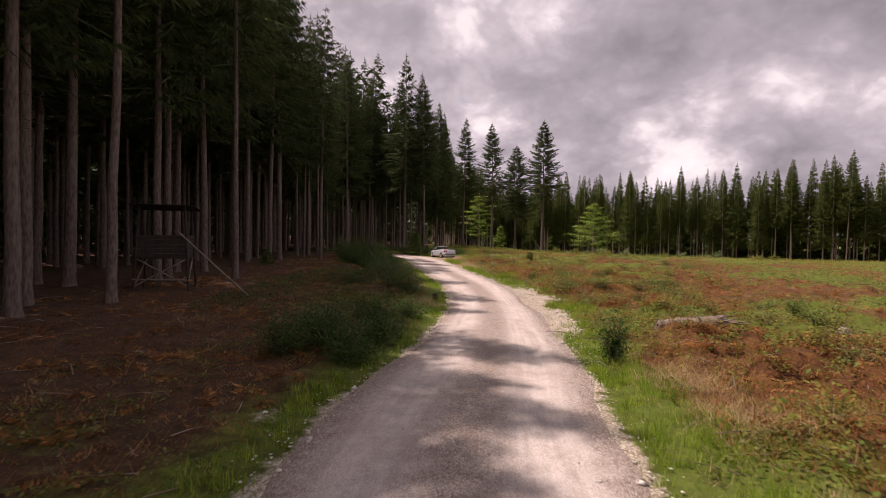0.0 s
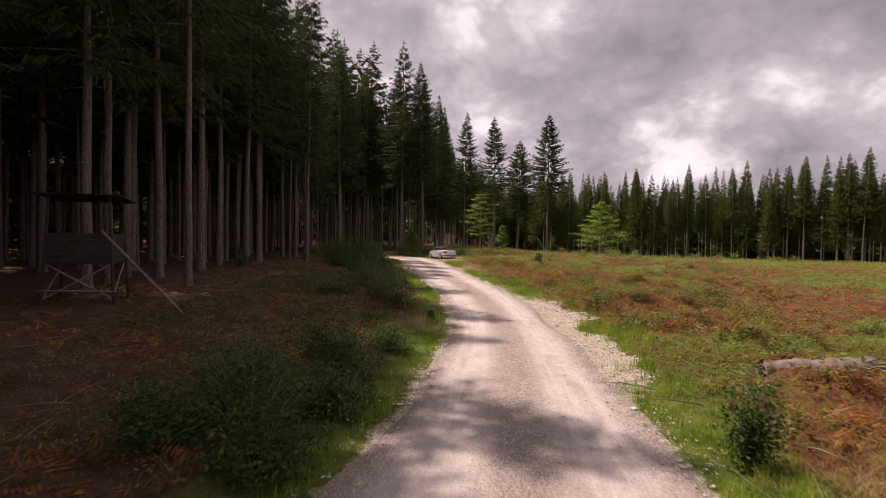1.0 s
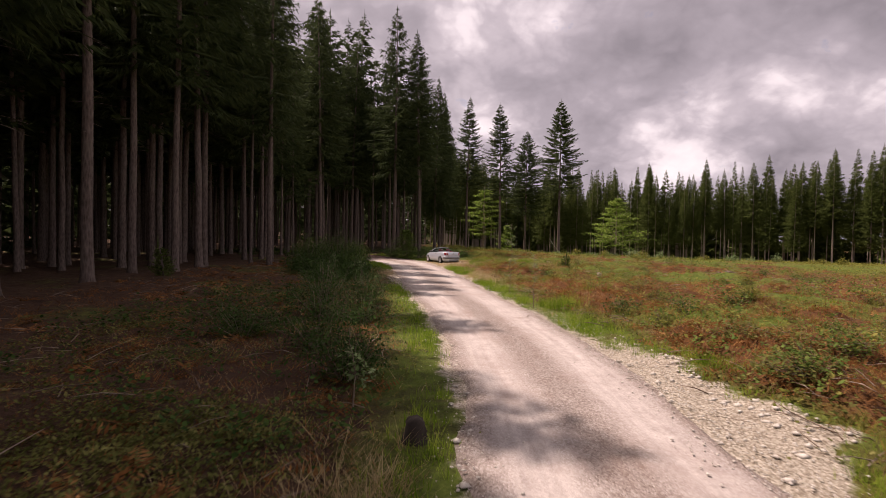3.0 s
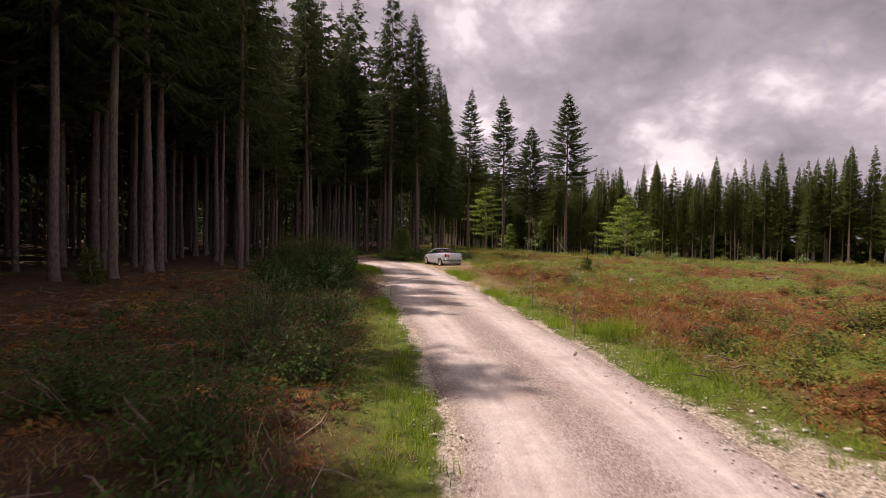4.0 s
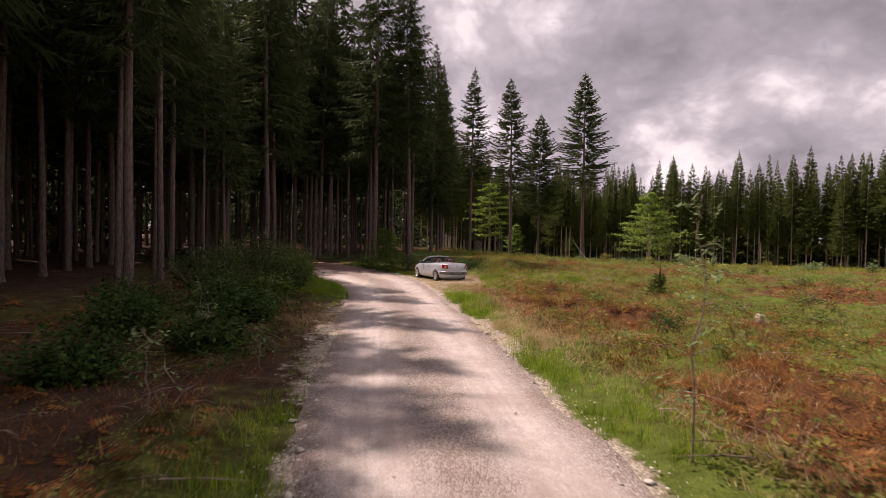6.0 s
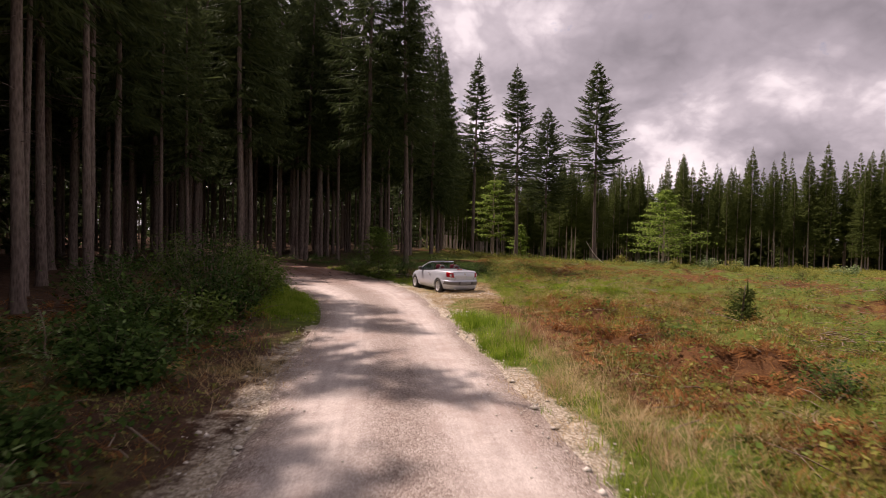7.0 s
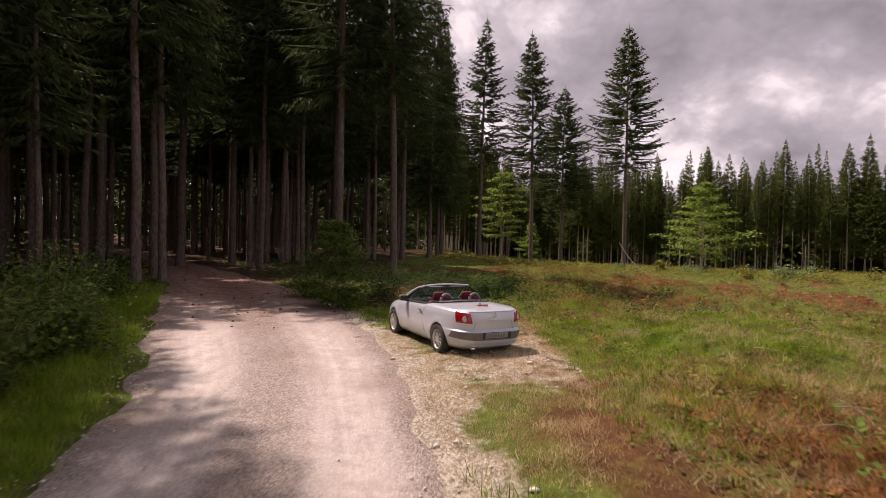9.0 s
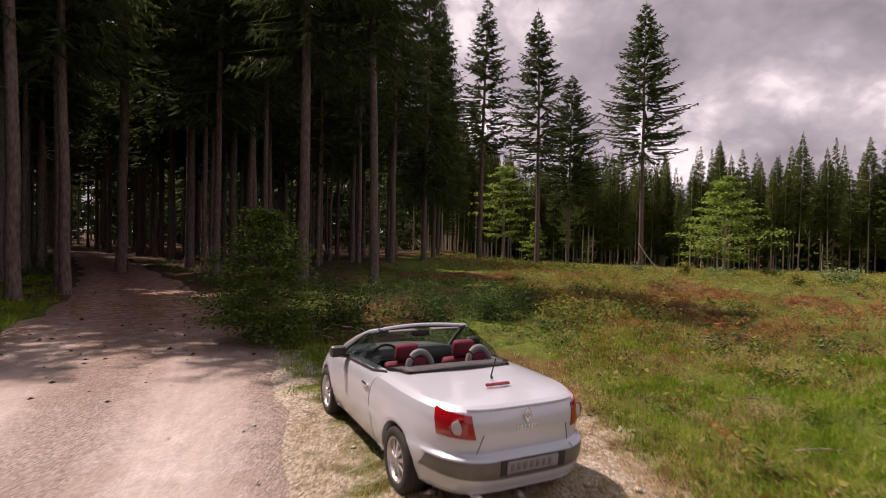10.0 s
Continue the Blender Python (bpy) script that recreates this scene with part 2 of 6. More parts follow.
def mesh_of(name, verts, faces, mats, smooth=False):
    """A mesh from arrays: vertices (n, 3), faces (n, 3 or 4)."""
    me = bpy.data.meshes.new(name)
    verts, faces = np.asarray(verts, np.float32), np.asarray(faces, np.int32)
    k = faces.shape[1]
    me.vertices.add(len(verts))
    me.vertices.foreach_set("co", verts.ravel())
    me.loops.add(faces.size)
    me.loops.foreach_set("vertex_index", faces.ravel())
    me.polygons.add(len(faces))
    me.polygons.foreach_set("loop_start", np.arange(0, faces.size, k, dtype=np.int32))
    if smooth:
        me.polygons.foreach_set("use_smooth", np.ones(len(faces), bool))
    me.update(calc_edges=True)
    for m in mats if isinstance(mats, (list, tuple)) else [mats]:
        me.materials.append(m)
    return me


def root(name, m, label, category, group="", kind=""):
    e = new(name)
    e.matrix_world = m
    e.empty_display_size = 0.2
    return tagged(e, label, category, group, kind)


def smoothstep(a, b, x):
    t = np.clip((np.asarray(x, float) - a) / (b - a), 0, 1)
    return t * t * (3 - 2 * t)


_rng = np.random.RandomState(5)
_TABLE = _rng.rand(256, 256)


def lattice(x, y, scale, dx=0.0):
    """Smooth value noise in 0..1 over the plan."""
    x, y = np.asarray(x, float) * scale + 100.3 + dx, np.asarray(y, float) * scale + 57.7 - dx
    i, j = np.floor(x).astype(int), np.floor(y).astype(int)
    u, w = x - i, y - j
    u, w = u * u * (3 - 2 * u), w * w * (3 - 2 * w)
    i, j, i1, j1 = i % 256, j % 256, (i + 1) % 256, (j + 1) % 256
    return (_TABLE[i, j] * (1 - u) + _TABLE[i1, j] * u) * (1 - w) + (_TABLE[i, j1] * (1 - u) + _TABLE[i1, j1] * u) * w


def two_scale(x, y, scale, dx=0.0):
    return 0.62 * lattice(x, y, scale, dx) + 0.38 * lattice(x, y, scale * 2.7, dx + 13)


# edges of the track: y along it, x of its left and right border
ROAD_PLAN = np.array([
    (-12, -2.6, 1.2), (0, -2.3, 1.9), (6, -2.05, 2.3), (9, -1.75, 2.7), (12, -0.95, 2.95), (16, -0.4, 3.2), (20, 0.10, 3.4), (25, 0.15, 3.5),
    (30, -0.15, 3.35), (35, -0.75, 2.85), (40, -1.55, 2.15), (45, -2.3, 1.5), (50, -3.0, 0.95), (55, -3.6, 0.35), (60, -4.4, -0.45)])
_along = np.arange(-12, 60.01, 0.5)
_left = np.stack([np.interp(_along, ROAD_PLAN[:, 0], ROAD_PLAN[:, 1]), _along], -1)
_right = np.stack([np.interp(_along, ROAD_PLAN[:, 0], ROAD_PLAN[:, 2]), _along], -1)
# the bend into the wood, border by border
_bl = np.array([(-4.4, 60), (-6.0, 65), (-9.0, 72), (-12.2, 78.4), (-16.5, 85.5), (-22.5, 95), (-31, 107), (-42, 121), (-60, 142)], float)
_br = np.array([(-0.45, 60), (-1.3, 64), (-3.6, 70), (-7.2, 77.6), (-12.3, 86), (-19.0, 95.5), (-27.5, 107.5), (-38.5, 122), (-56, 143.5)], float)
_s = np.arange(1, 8.001, 0.05) - 1
_bl, _br = (np.stack([np.interp(_s, np.arange(9), e[:, 0]), np.interp(_s, np.arange(9), e[:, 1])], -1) for e in (_bl, _br))
LEFT_EDGE, RIGHT_EDGE = np.concatenate([_left, _bl[1:]]), np.concatenate([_right, _br[1:]])
for _e in (LEFT_EDGE, RIGHT_EDGE):
    for _ in range(6):
        _e[1:-1] = (_e[:-2] + 2 * _e[1:-1] + _e[2:]) / 4
MIDDLE, HALF = (LEFT_EDGE + RIGHT_EDGE) / 2, np.linalg.norm(RIGHT_EDGE - LEFT_EDGE, axis=1) / 2


def beside(x, y):
    """Signed distance from the track's border (negative on the track) and the side (-1 left, 1 right)."""
    x, y = np.asarray(x, float), np.asarray(y, float)
    shape = x.shape
    x, y = x.ravel(), y.ravel()
    gap, side = np.empty(len(x)), np.empty(len(x))
    step = np.gradient(MIDDLE, axis=0)
    for a in range(0, len(x), 20000):
        q = np.stack([x[a:a + 20000], y[a:a + 20000]], -1)
        d = ((q[:, None] - MIDDLE[None, ::2]) ** 2).sum(-1)
        k = d.argmin(1) * 2
        off = q - MIDDLE[k]
        gap[a:a + 20000] = np.sqrt(d.min(1)) - HALF[k]
        side[a:a + 20000] = np.where(step[k, 0] * off[:, 1] - step[k, 1] * off[:, 0] > 0, -1, 1)
    return gap.reshape(shape), side.reshape(shape)


def ground_z(x, y, gap=None):
    x, y = np.asarray(x, float), np.asarray(y, float)
    if gap is None:
        gap, _ = beside(x, y)
    fall = smoothstep(-4, 16, x) * (-0.029 * np.clip(y - 92, 0, 125) - 0.020 * np.clip(x - 12, 0, 45) * smoothstep(30, 110, y))
    rise = 0.55 * np.exp(-(((x - 3) / 9) ** 2 + ((y - 104) / 13) ** 2))
    rough = (two_scale(x, y, 0.25) - 0.5) * 0.34 + (two_scale(x, y, 1.0, 9) - 0.5) * 0.30
    away = smoothstep(0.0, 1.6, gap)
    mound = 0.34 * smoothstep(0.50, 0.72, two_scale(x, y, 0.6, 37)) * smoothstep(1.4, 3.0, gap) * smoothstep(2, 5, x) * (1 - smoothstep(88, 96, y))
    return fall + rise + mound + rough * away * 0.9 + 0.04 * smoothstep(0.3, 1.2, gap) - 0.07 * (1 - smoothstep(-0.5, 0.05, gap))


def regions(x, y, gap, side):
    """How grassy, stony and leaf-littered the ground is."""
    n = two_scale(x, y, 0.22, 31)
    n2 = two_scale(x, y, 0.55, 77)
    verge = (1 - smoothstep(0.9, 2.0, gap + (n2 - 0.5) * 1.6))
    right = np.where(side > 0, 1.0, 0.0) * (x > -30)
    meadow = smoothstep(0.44, 0.62, n + 0.22 * smoothstep(30, 95, y) - 0.05) * 0.8
    lawn = np.exp(-(((x - 5.5) / 4.0) ** 2 + ((y - 68.0) / 5.0) ** 2)) + np.exp(-(((x - 4.5) / 1.6) ** 2 + ((y - 18) / 5) ** 2)) * 0.6
    green = np.where(right > 0, np.maximum(np.maximum(verge * 0.85, meadow), lawn), np.maximum(verge * 0.8 * (1 - smoothstep(40, 46, y) * (1 - smoothstep(54, 57, y))), 0.4 * smoothstep(0.6, 0.75, n)))
    band = 0.92 * (1 - smoothstep(0.8, 1.5, gap + (n2 - 0.5) * 1.6)) * smoothstep(11, 20, y) * (1 - smoothstep(26, 34, y)) * right
    small = (1 - smoothstep(0.3, 0.9, gap)) * smoothstep(46, 48, y) * (1 - smoothstep(51, 53, y)) * right * 0.8
    apron = np.exp(-(((x - 0.7) / 2.1) ** 4 + ((y - 65.6) / 3.7) ** 4)) * 0.62
    rim = np.where((side < 0) & (y > 56), 0.3, 1.0) * np.maximum.reduce([0.72 * right * (1 - smoothstep(0.3, 1.3, gap + (n2 - 0.5) * 1.2)) * smoothstep(56, 59, y) * (1 - smoothstep(70, 74, y)), (1 - smoothstep(0.0, 0.35, gap)) * 0.75, 0.5 * (side < 0) * (1 - smoothstep(0.5, 1.3, gap)) * smoothstep(41, 45, y) * (1 - smoothstep(53, 57, y))])
    left_heap = 0.62 * np.exp(-(((x + 2.6) / 0.45) ** 2 + ((y - 8.2) / 0.7) ** 2))
    stony = np.maximum.reduce([band, small, apron, rim, left_heap])
    # in the wood, dark litter replaces green so its colour gives the missing shade
    wood_shade = smoothstep(75, 82, y) * (1 - smoothstep(-7, -3, x))
    green, stony = green * (1 - 0.85 * wood_shade), stony * (1 - 0.7 * wood_shade)
    litter = np.maximum(np.where(side < 0, 1.0, 0.0), wood_shade)
    return green, stony, litter


def axis(lo, a, b, hi, fine, grow):
    mid = list(np.arange(a, b + 1e-6, fine))
    up, d = [b], fine
    while up[-1] < hi:
        d *= grow
        up.append(up[-1] + d)
    down, d = [a], fine
    while down[-1] > lo:
        d *= grow
        down.append(down[-1] - d)
    return np.array(down[:0:-1] + mid + up[1:])


gx, gy = axis(-1200, -16, 18, 1200, 0.42, 1.18), axis(-900, -2, 90, 2500, 0.5, 1.14)
GX, GY = np.meshgrid(gx, gy)
gap_, side_ = beside(GX, GY)
far_ = np.hypot(GX, GY - 60) > 260
GZ = np.where(far_, -3.8 * smoothstep(-4, 16, GX), ground_z(GX, GY, gap_))
nx, ny = len(gx), len(gy)
idx = np.arange(nx * ny).reshape(ny, nx)
quads = np.stack([idx[:-1, :-1], idx[:-1, 1:], idx[1:, 1:], idx[1:, :-1]], -1).reshape(-1, 4)
me = mesh_of("ground", np.stack([GX, GY, GZ], -1).reshape(-1, 3), quads, GROUND, True)
for key, values in zip(("green", "stony", "litter"), regions(GX, GY, gap_, side_)):
    me.attributes.new(key, "FLOAT", "POINT").data.foreach_set("value", values.ravel().astype(np.float32))
tagged(new("ground", me), "clearing ground of rust-brown dead bracken, grass and forest litter", "ground", kind="structure")

# the track: a crowned strip with ragged borders
ACROSS = np.linspace(-1, 1, 25)
n_s = len(MIDDLE)
rag = np.stack([lattice(MIDDLE[:, 0] * 0 + 3, np.arange(n_s), 0.33), lattice(MIDDLE[:, 0] * 0 + 31, np.arange(n_s), 0.33)]) - 0.5
wide = np.where(ACROSS[None] < 0, rag[0][:, None], rag[1][:, None]) * 0.85 * np.abs(ACROSS[None]) ** 5
step = np.gradient(MIDDLE, axis=0)
step /= np.linalg.norm(step, axis=1)[:, None]
sideways = np.stack([step[:, 1], -step[:, 0]], -1)
reach = ACROSS[None] * (HALF[:, None] + 0.12) + wide * np.sign(ACROSS[None])
RX, RY = MIDDLE[:, :1] + sideways[:, :1] * reach, MIDDLE[:, 1:] + sideways[:, 1:] * reach
RZ = 0.015 + 0.03 * (1 - ACROSS[None] ** 2) - 0.022 * np.exp(-((np.abs(ACROSS[None]) - 0.48) / 0.16) ** 2) + (two_scale(RX, RY, 0.8) - 0.5) * 0.035 - 0.10 * np.abs(ACROSS[None]) ** 14
idx = np.arange(n_s * 25).reshape(n_s, 25)
quads = np.stack([idx[:-1, :-1], idx[:-1, 1:], idx[1:, 1:], idx[1:, :-1]], -1).reshape(-1, 4)
me = mesh_of("road", np.stack([RX, RY, RZ], -1).reshape(-1, 3), quads, ROAD, True)
me.attributes.new("across", "FLOAT", "POINT").data.foreach_set("value", np.tile(ACROSS, n_s).astype(np.float32))
tagged(new("road", me), "pale crushed-limestone forest track with two worn wheel lines", "road", kind="structure")
# ---- trees ----
class Soup:
    """Gathers loose diamonds and tubes into arrays."""
    def __init__(self):
        self.v, self.f, self.n = [], [], 0

    def diamonds(self, base, tip, wide, sag=0.0):
        """Leaf-like four-cornered blades from base to tip (n, 3), with a half width along wide (n, 3)."""
        base, tip, wide = np.asarray(base, float), np.asarray(tip, float), np.asarray(wide, float)
        mid = base * 0.5 + tip * 0.5
        mid[:, 2] += sag
        n = len(base)
        self.v.append(np.stack([base, mid + wide, tip, mid - wide], 1).reshape(-1, 3))
        k = self.n + 4 * np.arange(n)[:, None]
        self.f.append(np.concatenate([k + [0, 1, 2], k + [0, 2, 3]], 1).reshape(-1, 3))
        self.n += 4 * n

    def spikes(self, base, tip, wide):
        """Three-cornered blades, broad at the base."""
        base, tip, wide = np.asarray(base, float), np.asarray(tip, float), np.asarray(wide, float)
        n = len(base)
        self.v.append(np.stack([base - wide, base + wide, tip], 1).reshape(-1, 3))
        self.f.append(self.n + np.arange(3 * n).reshape(-1, 3))
        self.n += 3 * n

    def tube(self, points, radii, sides=7):
        points, radii = np.asarray(points, float), np.asarray(radii, float)
        d = np.gradient(points, axis=0)
        d /= np.linalg.norm(d, axis=1)[:, None] + 1e-9
        ref = np.where(np.abs(d[:, 2:3]) > 0.8, [[1.0, 0, 0]], [[0, 0, 1.0]])
        a = np.cross(d, ref)
        a /= np.linalg.norm(a, axis=1)[:, None] + 1e-9
        b = np.cross(d, a)
        th = np.linspace(0, 2 * math.pi, sides, endpoint=False)
        ring = points[:, None] + radii[:, None, None] * (np.cos(th)[None, :, None] * a[:, None] + np.sin(th)[None, :, None] * b[:, None])
        n = len(points)
        i = self.n + np.arange(n * sides).reshape(n, sides)
        j = np.roll(i, -1, 1)
        self.v.append(ring.reshape(-1, 3))
        self.f.append(np.concatenate([np.stack([i[:-1], j[:-1], j[1:]], -1).reshape(-1, 3), np.stack([i[:-1], j[1:], i[1:]], -1).reshape(-1, 3)]))
        cap = self.n + (n - 1) * sides
        self.f.append(np.stack([np.full(sides - 2, cap), cap + np.arange(1, sides - 1), cap + np.arange(2, sides)], -1))
        self.n += n * sides

    def mesh(self, name, mat, smooth=False):
        return mesh_of(name, np.concatenate(self.v), np.concatenate(self.f), mat, smooth)


def add_child(name, mesh, parent, label=""):
    ob = new(name, mesh)
    ob.parent = parent
    if label:
        tagged(ob, label)
    return ob


def spruce_crown(rng, h, z0, rmax, whorl, per, twig, open_=0.0, soup=None, at=(0, 0, 0), bend=(0, 0), droop=0.35, full=0.55, slim=0.15, dense=1.7, inner=0.18, hang=0.0):
    """Whorls of boughs from a pointed top down to z0, each with side sprays and hanging twigs of needles."""
    s = soup or Soup()
    up = np.array([0, 0, 1.0])
    bases, tips, wides = [], [], []
    z = z0
    while z < h - 0.2:
        u = (z - z0) / (h - z0)
        r = rmax * min(1.0, (1 - u) / full) ** 0.95 * (0.72 + 0.28 * min(1.0, u / 0.2)) + 0.10
        small = min(1.0, 0.13 + r / (2.2 * twig))
        count = max(4, int(per * (0.6 + 0.4 * (1 - u)) * rng.uniform(0.8, 1.2)))
        az0 = rng.uniform(0, 6.28)
        for b in range(count):
            if rng.rand() < open_ * (1 - u) ** 1.2:
                continue
            az = az0 + 6.283 * b / count + rng.uniform(-0.4, 0.4)
            L = r * rng.uniform(0.66, 1.12)
            zb = min(z + rng.uniform(-0.6, 0.6) * whorl, h - 0.3)
            out = np.array([math.cos(az), math.sin(az), 0.0])
            sideways = np.array([-out[1], out[0], 0.0])
            slope = -droop * (1 - u) + 0.36 * u ** 1.5 + rng.uniform(-0.12, 0.12)
            m = max(3, int(L / (twig * small) * dense))
            t = inner + (1 - inner) * (np.arange(m) + rng.uniform(0.2, 0.9, m)) / m
            foot = np.array([bend[0] * (zb / h) ** 2, bend[1] * (zb / h) ** 2, zb])
            curve = foot + out * (L * t)[:, None] + up * (L * (slope * t - 0.16 * t * (1 - t) + 0.14 * t ** 3))[:, None]
            grow = small * twig * (1.15 - 0.45 * t)
            for sgn in (-1, 1, 0):
                ln = (grow * rng.uniform(0.65, 1.35, m))[:, None]
                if sgn:
                    lean = rng.uniform(0.4, 1.0, m)[:, None]
                    way = out * lean + sgn * sideways * (1.1 - 0.5 * lean) - up * (hang + rng.uniform(-0.1, 0.75, m))[:, None]
                else:
                    way = out * rng.uniform(0.1, 0.9, m)[:, None] + sideways * rng.uniform(-0.4, 0.4, m)[:, None] - up * (1.6 * hang + rng.uniform(-0.5, 0.9, m))[:, None]
                bases.append(curve)
                tips.append(curve + way * ln)
                wides.append((out * rng.uniform(-0.6, 1.0, m)[:, None] + up * rng.uniform(-0.9, 0.9, m)[:, None] + sideways * rng.uniform(-0.3, 0.3, m)[:, None]) * ln * slim)
            bases.append((foot + out * 0.12 * L)[None])
            tips.append(curve[-1:] + out * twig * small * 0.8)
            wides.append((sideways * 0.03 * L + up * rng.uniform(-0.03, 0.03) * L)[None])
        z += whorl * (1.1 - 0.62 * u) * rng.uniform(0.8, 1.2)
    top = np.array([bend[0], bend[1], 0.0])
    for k in range(4):
        bases.append((top + up * (h - 1.0 + 0.25 * k))[None])
        tips.append((top + up * (h - 0.45 + 0.3 * k) + np.array([0.10 * math.cos(2.1 * k), 0.10 * math.sin(2.1 * k), 0]) * (3 - k) * 0.5)[None])
        wides.append(np.array([[0.05 * math.cos(1.3 * k), 0.05 * math.sin(1.3 * k), 0]]))
    a = np.array(at)
    s.spikes(np.concatenate(bases) + a, np.concatenate(tips) + a, np.concatenate(wides))
    return s


def spruce_trunk(rng, h, r, z0, snags, soup=None, at=(0, 0, 0), bend=(0, 0), sides=9):
    s = soup or Soup()
    a = np.array(at, float)
    z = np.array([-0.25, 0.0, 0.25, 0.8, 2, 4, 7, 10, 13, 16, 19, 22, 25, 28, 31], float)
    z = np.append(z[z < h - 1], h - 0.2) if h > 6 else np.array([-0.1, 0.0, 0.1, 0.5, 0.9]) * [1, 1, 1, h, h]
    rad = r * (1 - z / h) ** 0.85 + 0.012
    rad[:3] += r * np.array([0.55, 0.38, 0.12])
    wob = rng.uniform(-1, 1, (len(z), 2)) * 0.035 * (z > 1)[:, None]
    pts = np.stack([bend[0] * (z / h) ** 2 + wob[:, 0], bend[1] * (z / h) ** 2 + wob[:, 1], z], -1)
    s.tube(pts + a, rad, sides)
    for _ in range(snags):
        zz = rng.uniform(2.2, z0 + 2)
        az, L = rng.uniform(0, 6.28), rng.uniform(0.3, 1.4) * (0.5 + 0.5 * zz / z0)
        p = np.array([np.interp(zz, z, pts[:, 0]), np.interp(zz, z, pts[:, 1]), zz])
        d = np.array([math.cos(az), math.sin(az), rng.uniform(-0.35, 0.1)])
        s.tube(np.stack([p, p + d * L * 0.5, p + d * L + [0, 0, -0.06]]) + a, [0.016, 0.011, 0.004], 3)
    return s


def spruce(name, seed, h, r, z0, rmax, whorl, per, twig, label, group, mat=None, bark=None, open_=0.0, snags=26, **shape):
    rng = np.random.RandomState(seed)
    bend = rng.uniform(-0.5, 0.5, 2)
    e = root(name, Matrix(), label, "tree", group)
    add_child("trunk", spruce_trunk(rng, h, r, z0, snags, bend=bend).mesh("trunk", bark or BARK, True), e)
    add_child("crown", spruce_crown(rng, h, z0, rmax, whorl, per, twig, open_, bend=bend, **shape).mesh("crown", mat or NEEDLE), e)
    return e


TALL = "tall slender spruce with a long bare trunk and dark green crown"
SIZES = ((27.5, 0.21, 11.0, 3.5), (26.5, 0.17, 12.0, 3.1), (28.5, 0.24, 10.0, 3.9), (25.5, 0.15, 11.5, 2.9), (27.5, 0.19, 9.0, 3.7))
STAND = "spruces of the dark stand"
tall = [spruce("spruce_tree", 11 + k, h, r, z0, rm, 0.62, 7, 0.50, TALL, STAND, full=0.7, dense=2.8, slim=0.20, hang=0.4, droop=0.45) for k, (h, r, z0, rm) in enumerate(SIZES)]
inner = [spruce("spruce_tree", 21 + k, h, r, z0, rm, 0.86, 7, 0.85, TALL, STAND, snags=14, full=0.7, dense=2.0, slim=0.31) for k, (h, r, z0, rm) in enumerate(SIZES)]
EDGE = "edge spruce with boughs hanging far down the trunk"
edge = [spruce("spruce_tree", 31 + k, h, r, z0, rm, 0.55, 9, 0.50, EDGE, STAND, full=0.75, dense=2.8, slim=0.20, hang=0.45, droop=0.45)
        for k, (h, r, z0, rm) in enumerate(((32.5, 0.27, 13.0, 4.2), (29.0, 0.24, 7.0, 4.2)))]

# (-12.7, 14.2) to (-15.6, 17.3): out of view, added to shade the track
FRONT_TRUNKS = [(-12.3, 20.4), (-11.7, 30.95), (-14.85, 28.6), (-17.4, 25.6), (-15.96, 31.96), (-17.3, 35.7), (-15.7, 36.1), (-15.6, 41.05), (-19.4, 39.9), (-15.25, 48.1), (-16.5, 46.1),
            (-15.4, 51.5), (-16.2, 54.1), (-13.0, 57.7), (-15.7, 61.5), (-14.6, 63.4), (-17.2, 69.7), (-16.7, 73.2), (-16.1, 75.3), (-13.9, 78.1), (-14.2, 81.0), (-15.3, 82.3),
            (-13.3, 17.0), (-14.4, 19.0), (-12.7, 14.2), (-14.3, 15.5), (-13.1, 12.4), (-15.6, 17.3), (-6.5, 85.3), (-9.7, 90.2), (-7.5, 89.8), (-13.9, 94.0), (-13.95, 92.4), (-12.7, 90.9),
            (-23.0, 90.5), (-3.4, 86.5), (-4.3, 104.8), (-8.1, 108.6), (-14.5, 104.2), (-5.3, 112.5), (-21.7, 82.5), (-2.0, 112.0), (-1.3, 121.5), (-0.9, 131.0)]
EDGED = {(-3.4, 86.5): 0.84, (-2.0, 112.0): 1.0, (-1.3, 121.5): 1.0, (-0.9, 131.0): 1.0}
rng = np.random.RandomState(3)


def plant(kinds, x, y, size, k=None):
    src = kinds[k if k is not None else rng.randint(len(kinds))]
    z = float(ground_z(np.array([x]), np.array([y]))[0])
    m = pose(x, y, z - 0.03, rng.uniform(-0.9, 0.9), rng.uniform(-0.9, 0.9), rng.uniform(0, 360)) @ Matrix.Scale(size, 4)
    c = copy_thing(src, m)
    c.matrix_basis = m
    return c


# scales well above 1 raise tops out of view to lengthen shadows on the track
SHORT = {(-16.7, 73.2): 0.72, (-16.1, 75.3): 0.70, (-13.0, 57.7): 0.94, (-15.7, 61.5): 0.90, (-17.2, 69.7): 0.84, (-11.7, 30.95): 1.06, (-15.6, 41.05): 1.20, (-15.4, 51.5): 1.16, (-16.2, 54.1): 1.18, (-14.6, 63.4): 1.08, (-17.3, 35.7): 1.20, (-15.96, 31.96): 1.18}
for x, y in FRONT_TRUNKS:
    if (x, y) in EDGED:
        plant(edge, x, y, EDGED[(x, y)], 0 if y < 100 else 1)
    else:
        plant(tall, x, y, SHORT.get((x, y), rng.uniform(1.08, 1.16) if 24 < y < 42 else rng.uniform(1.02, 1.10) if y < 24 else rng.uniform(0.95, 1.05)))


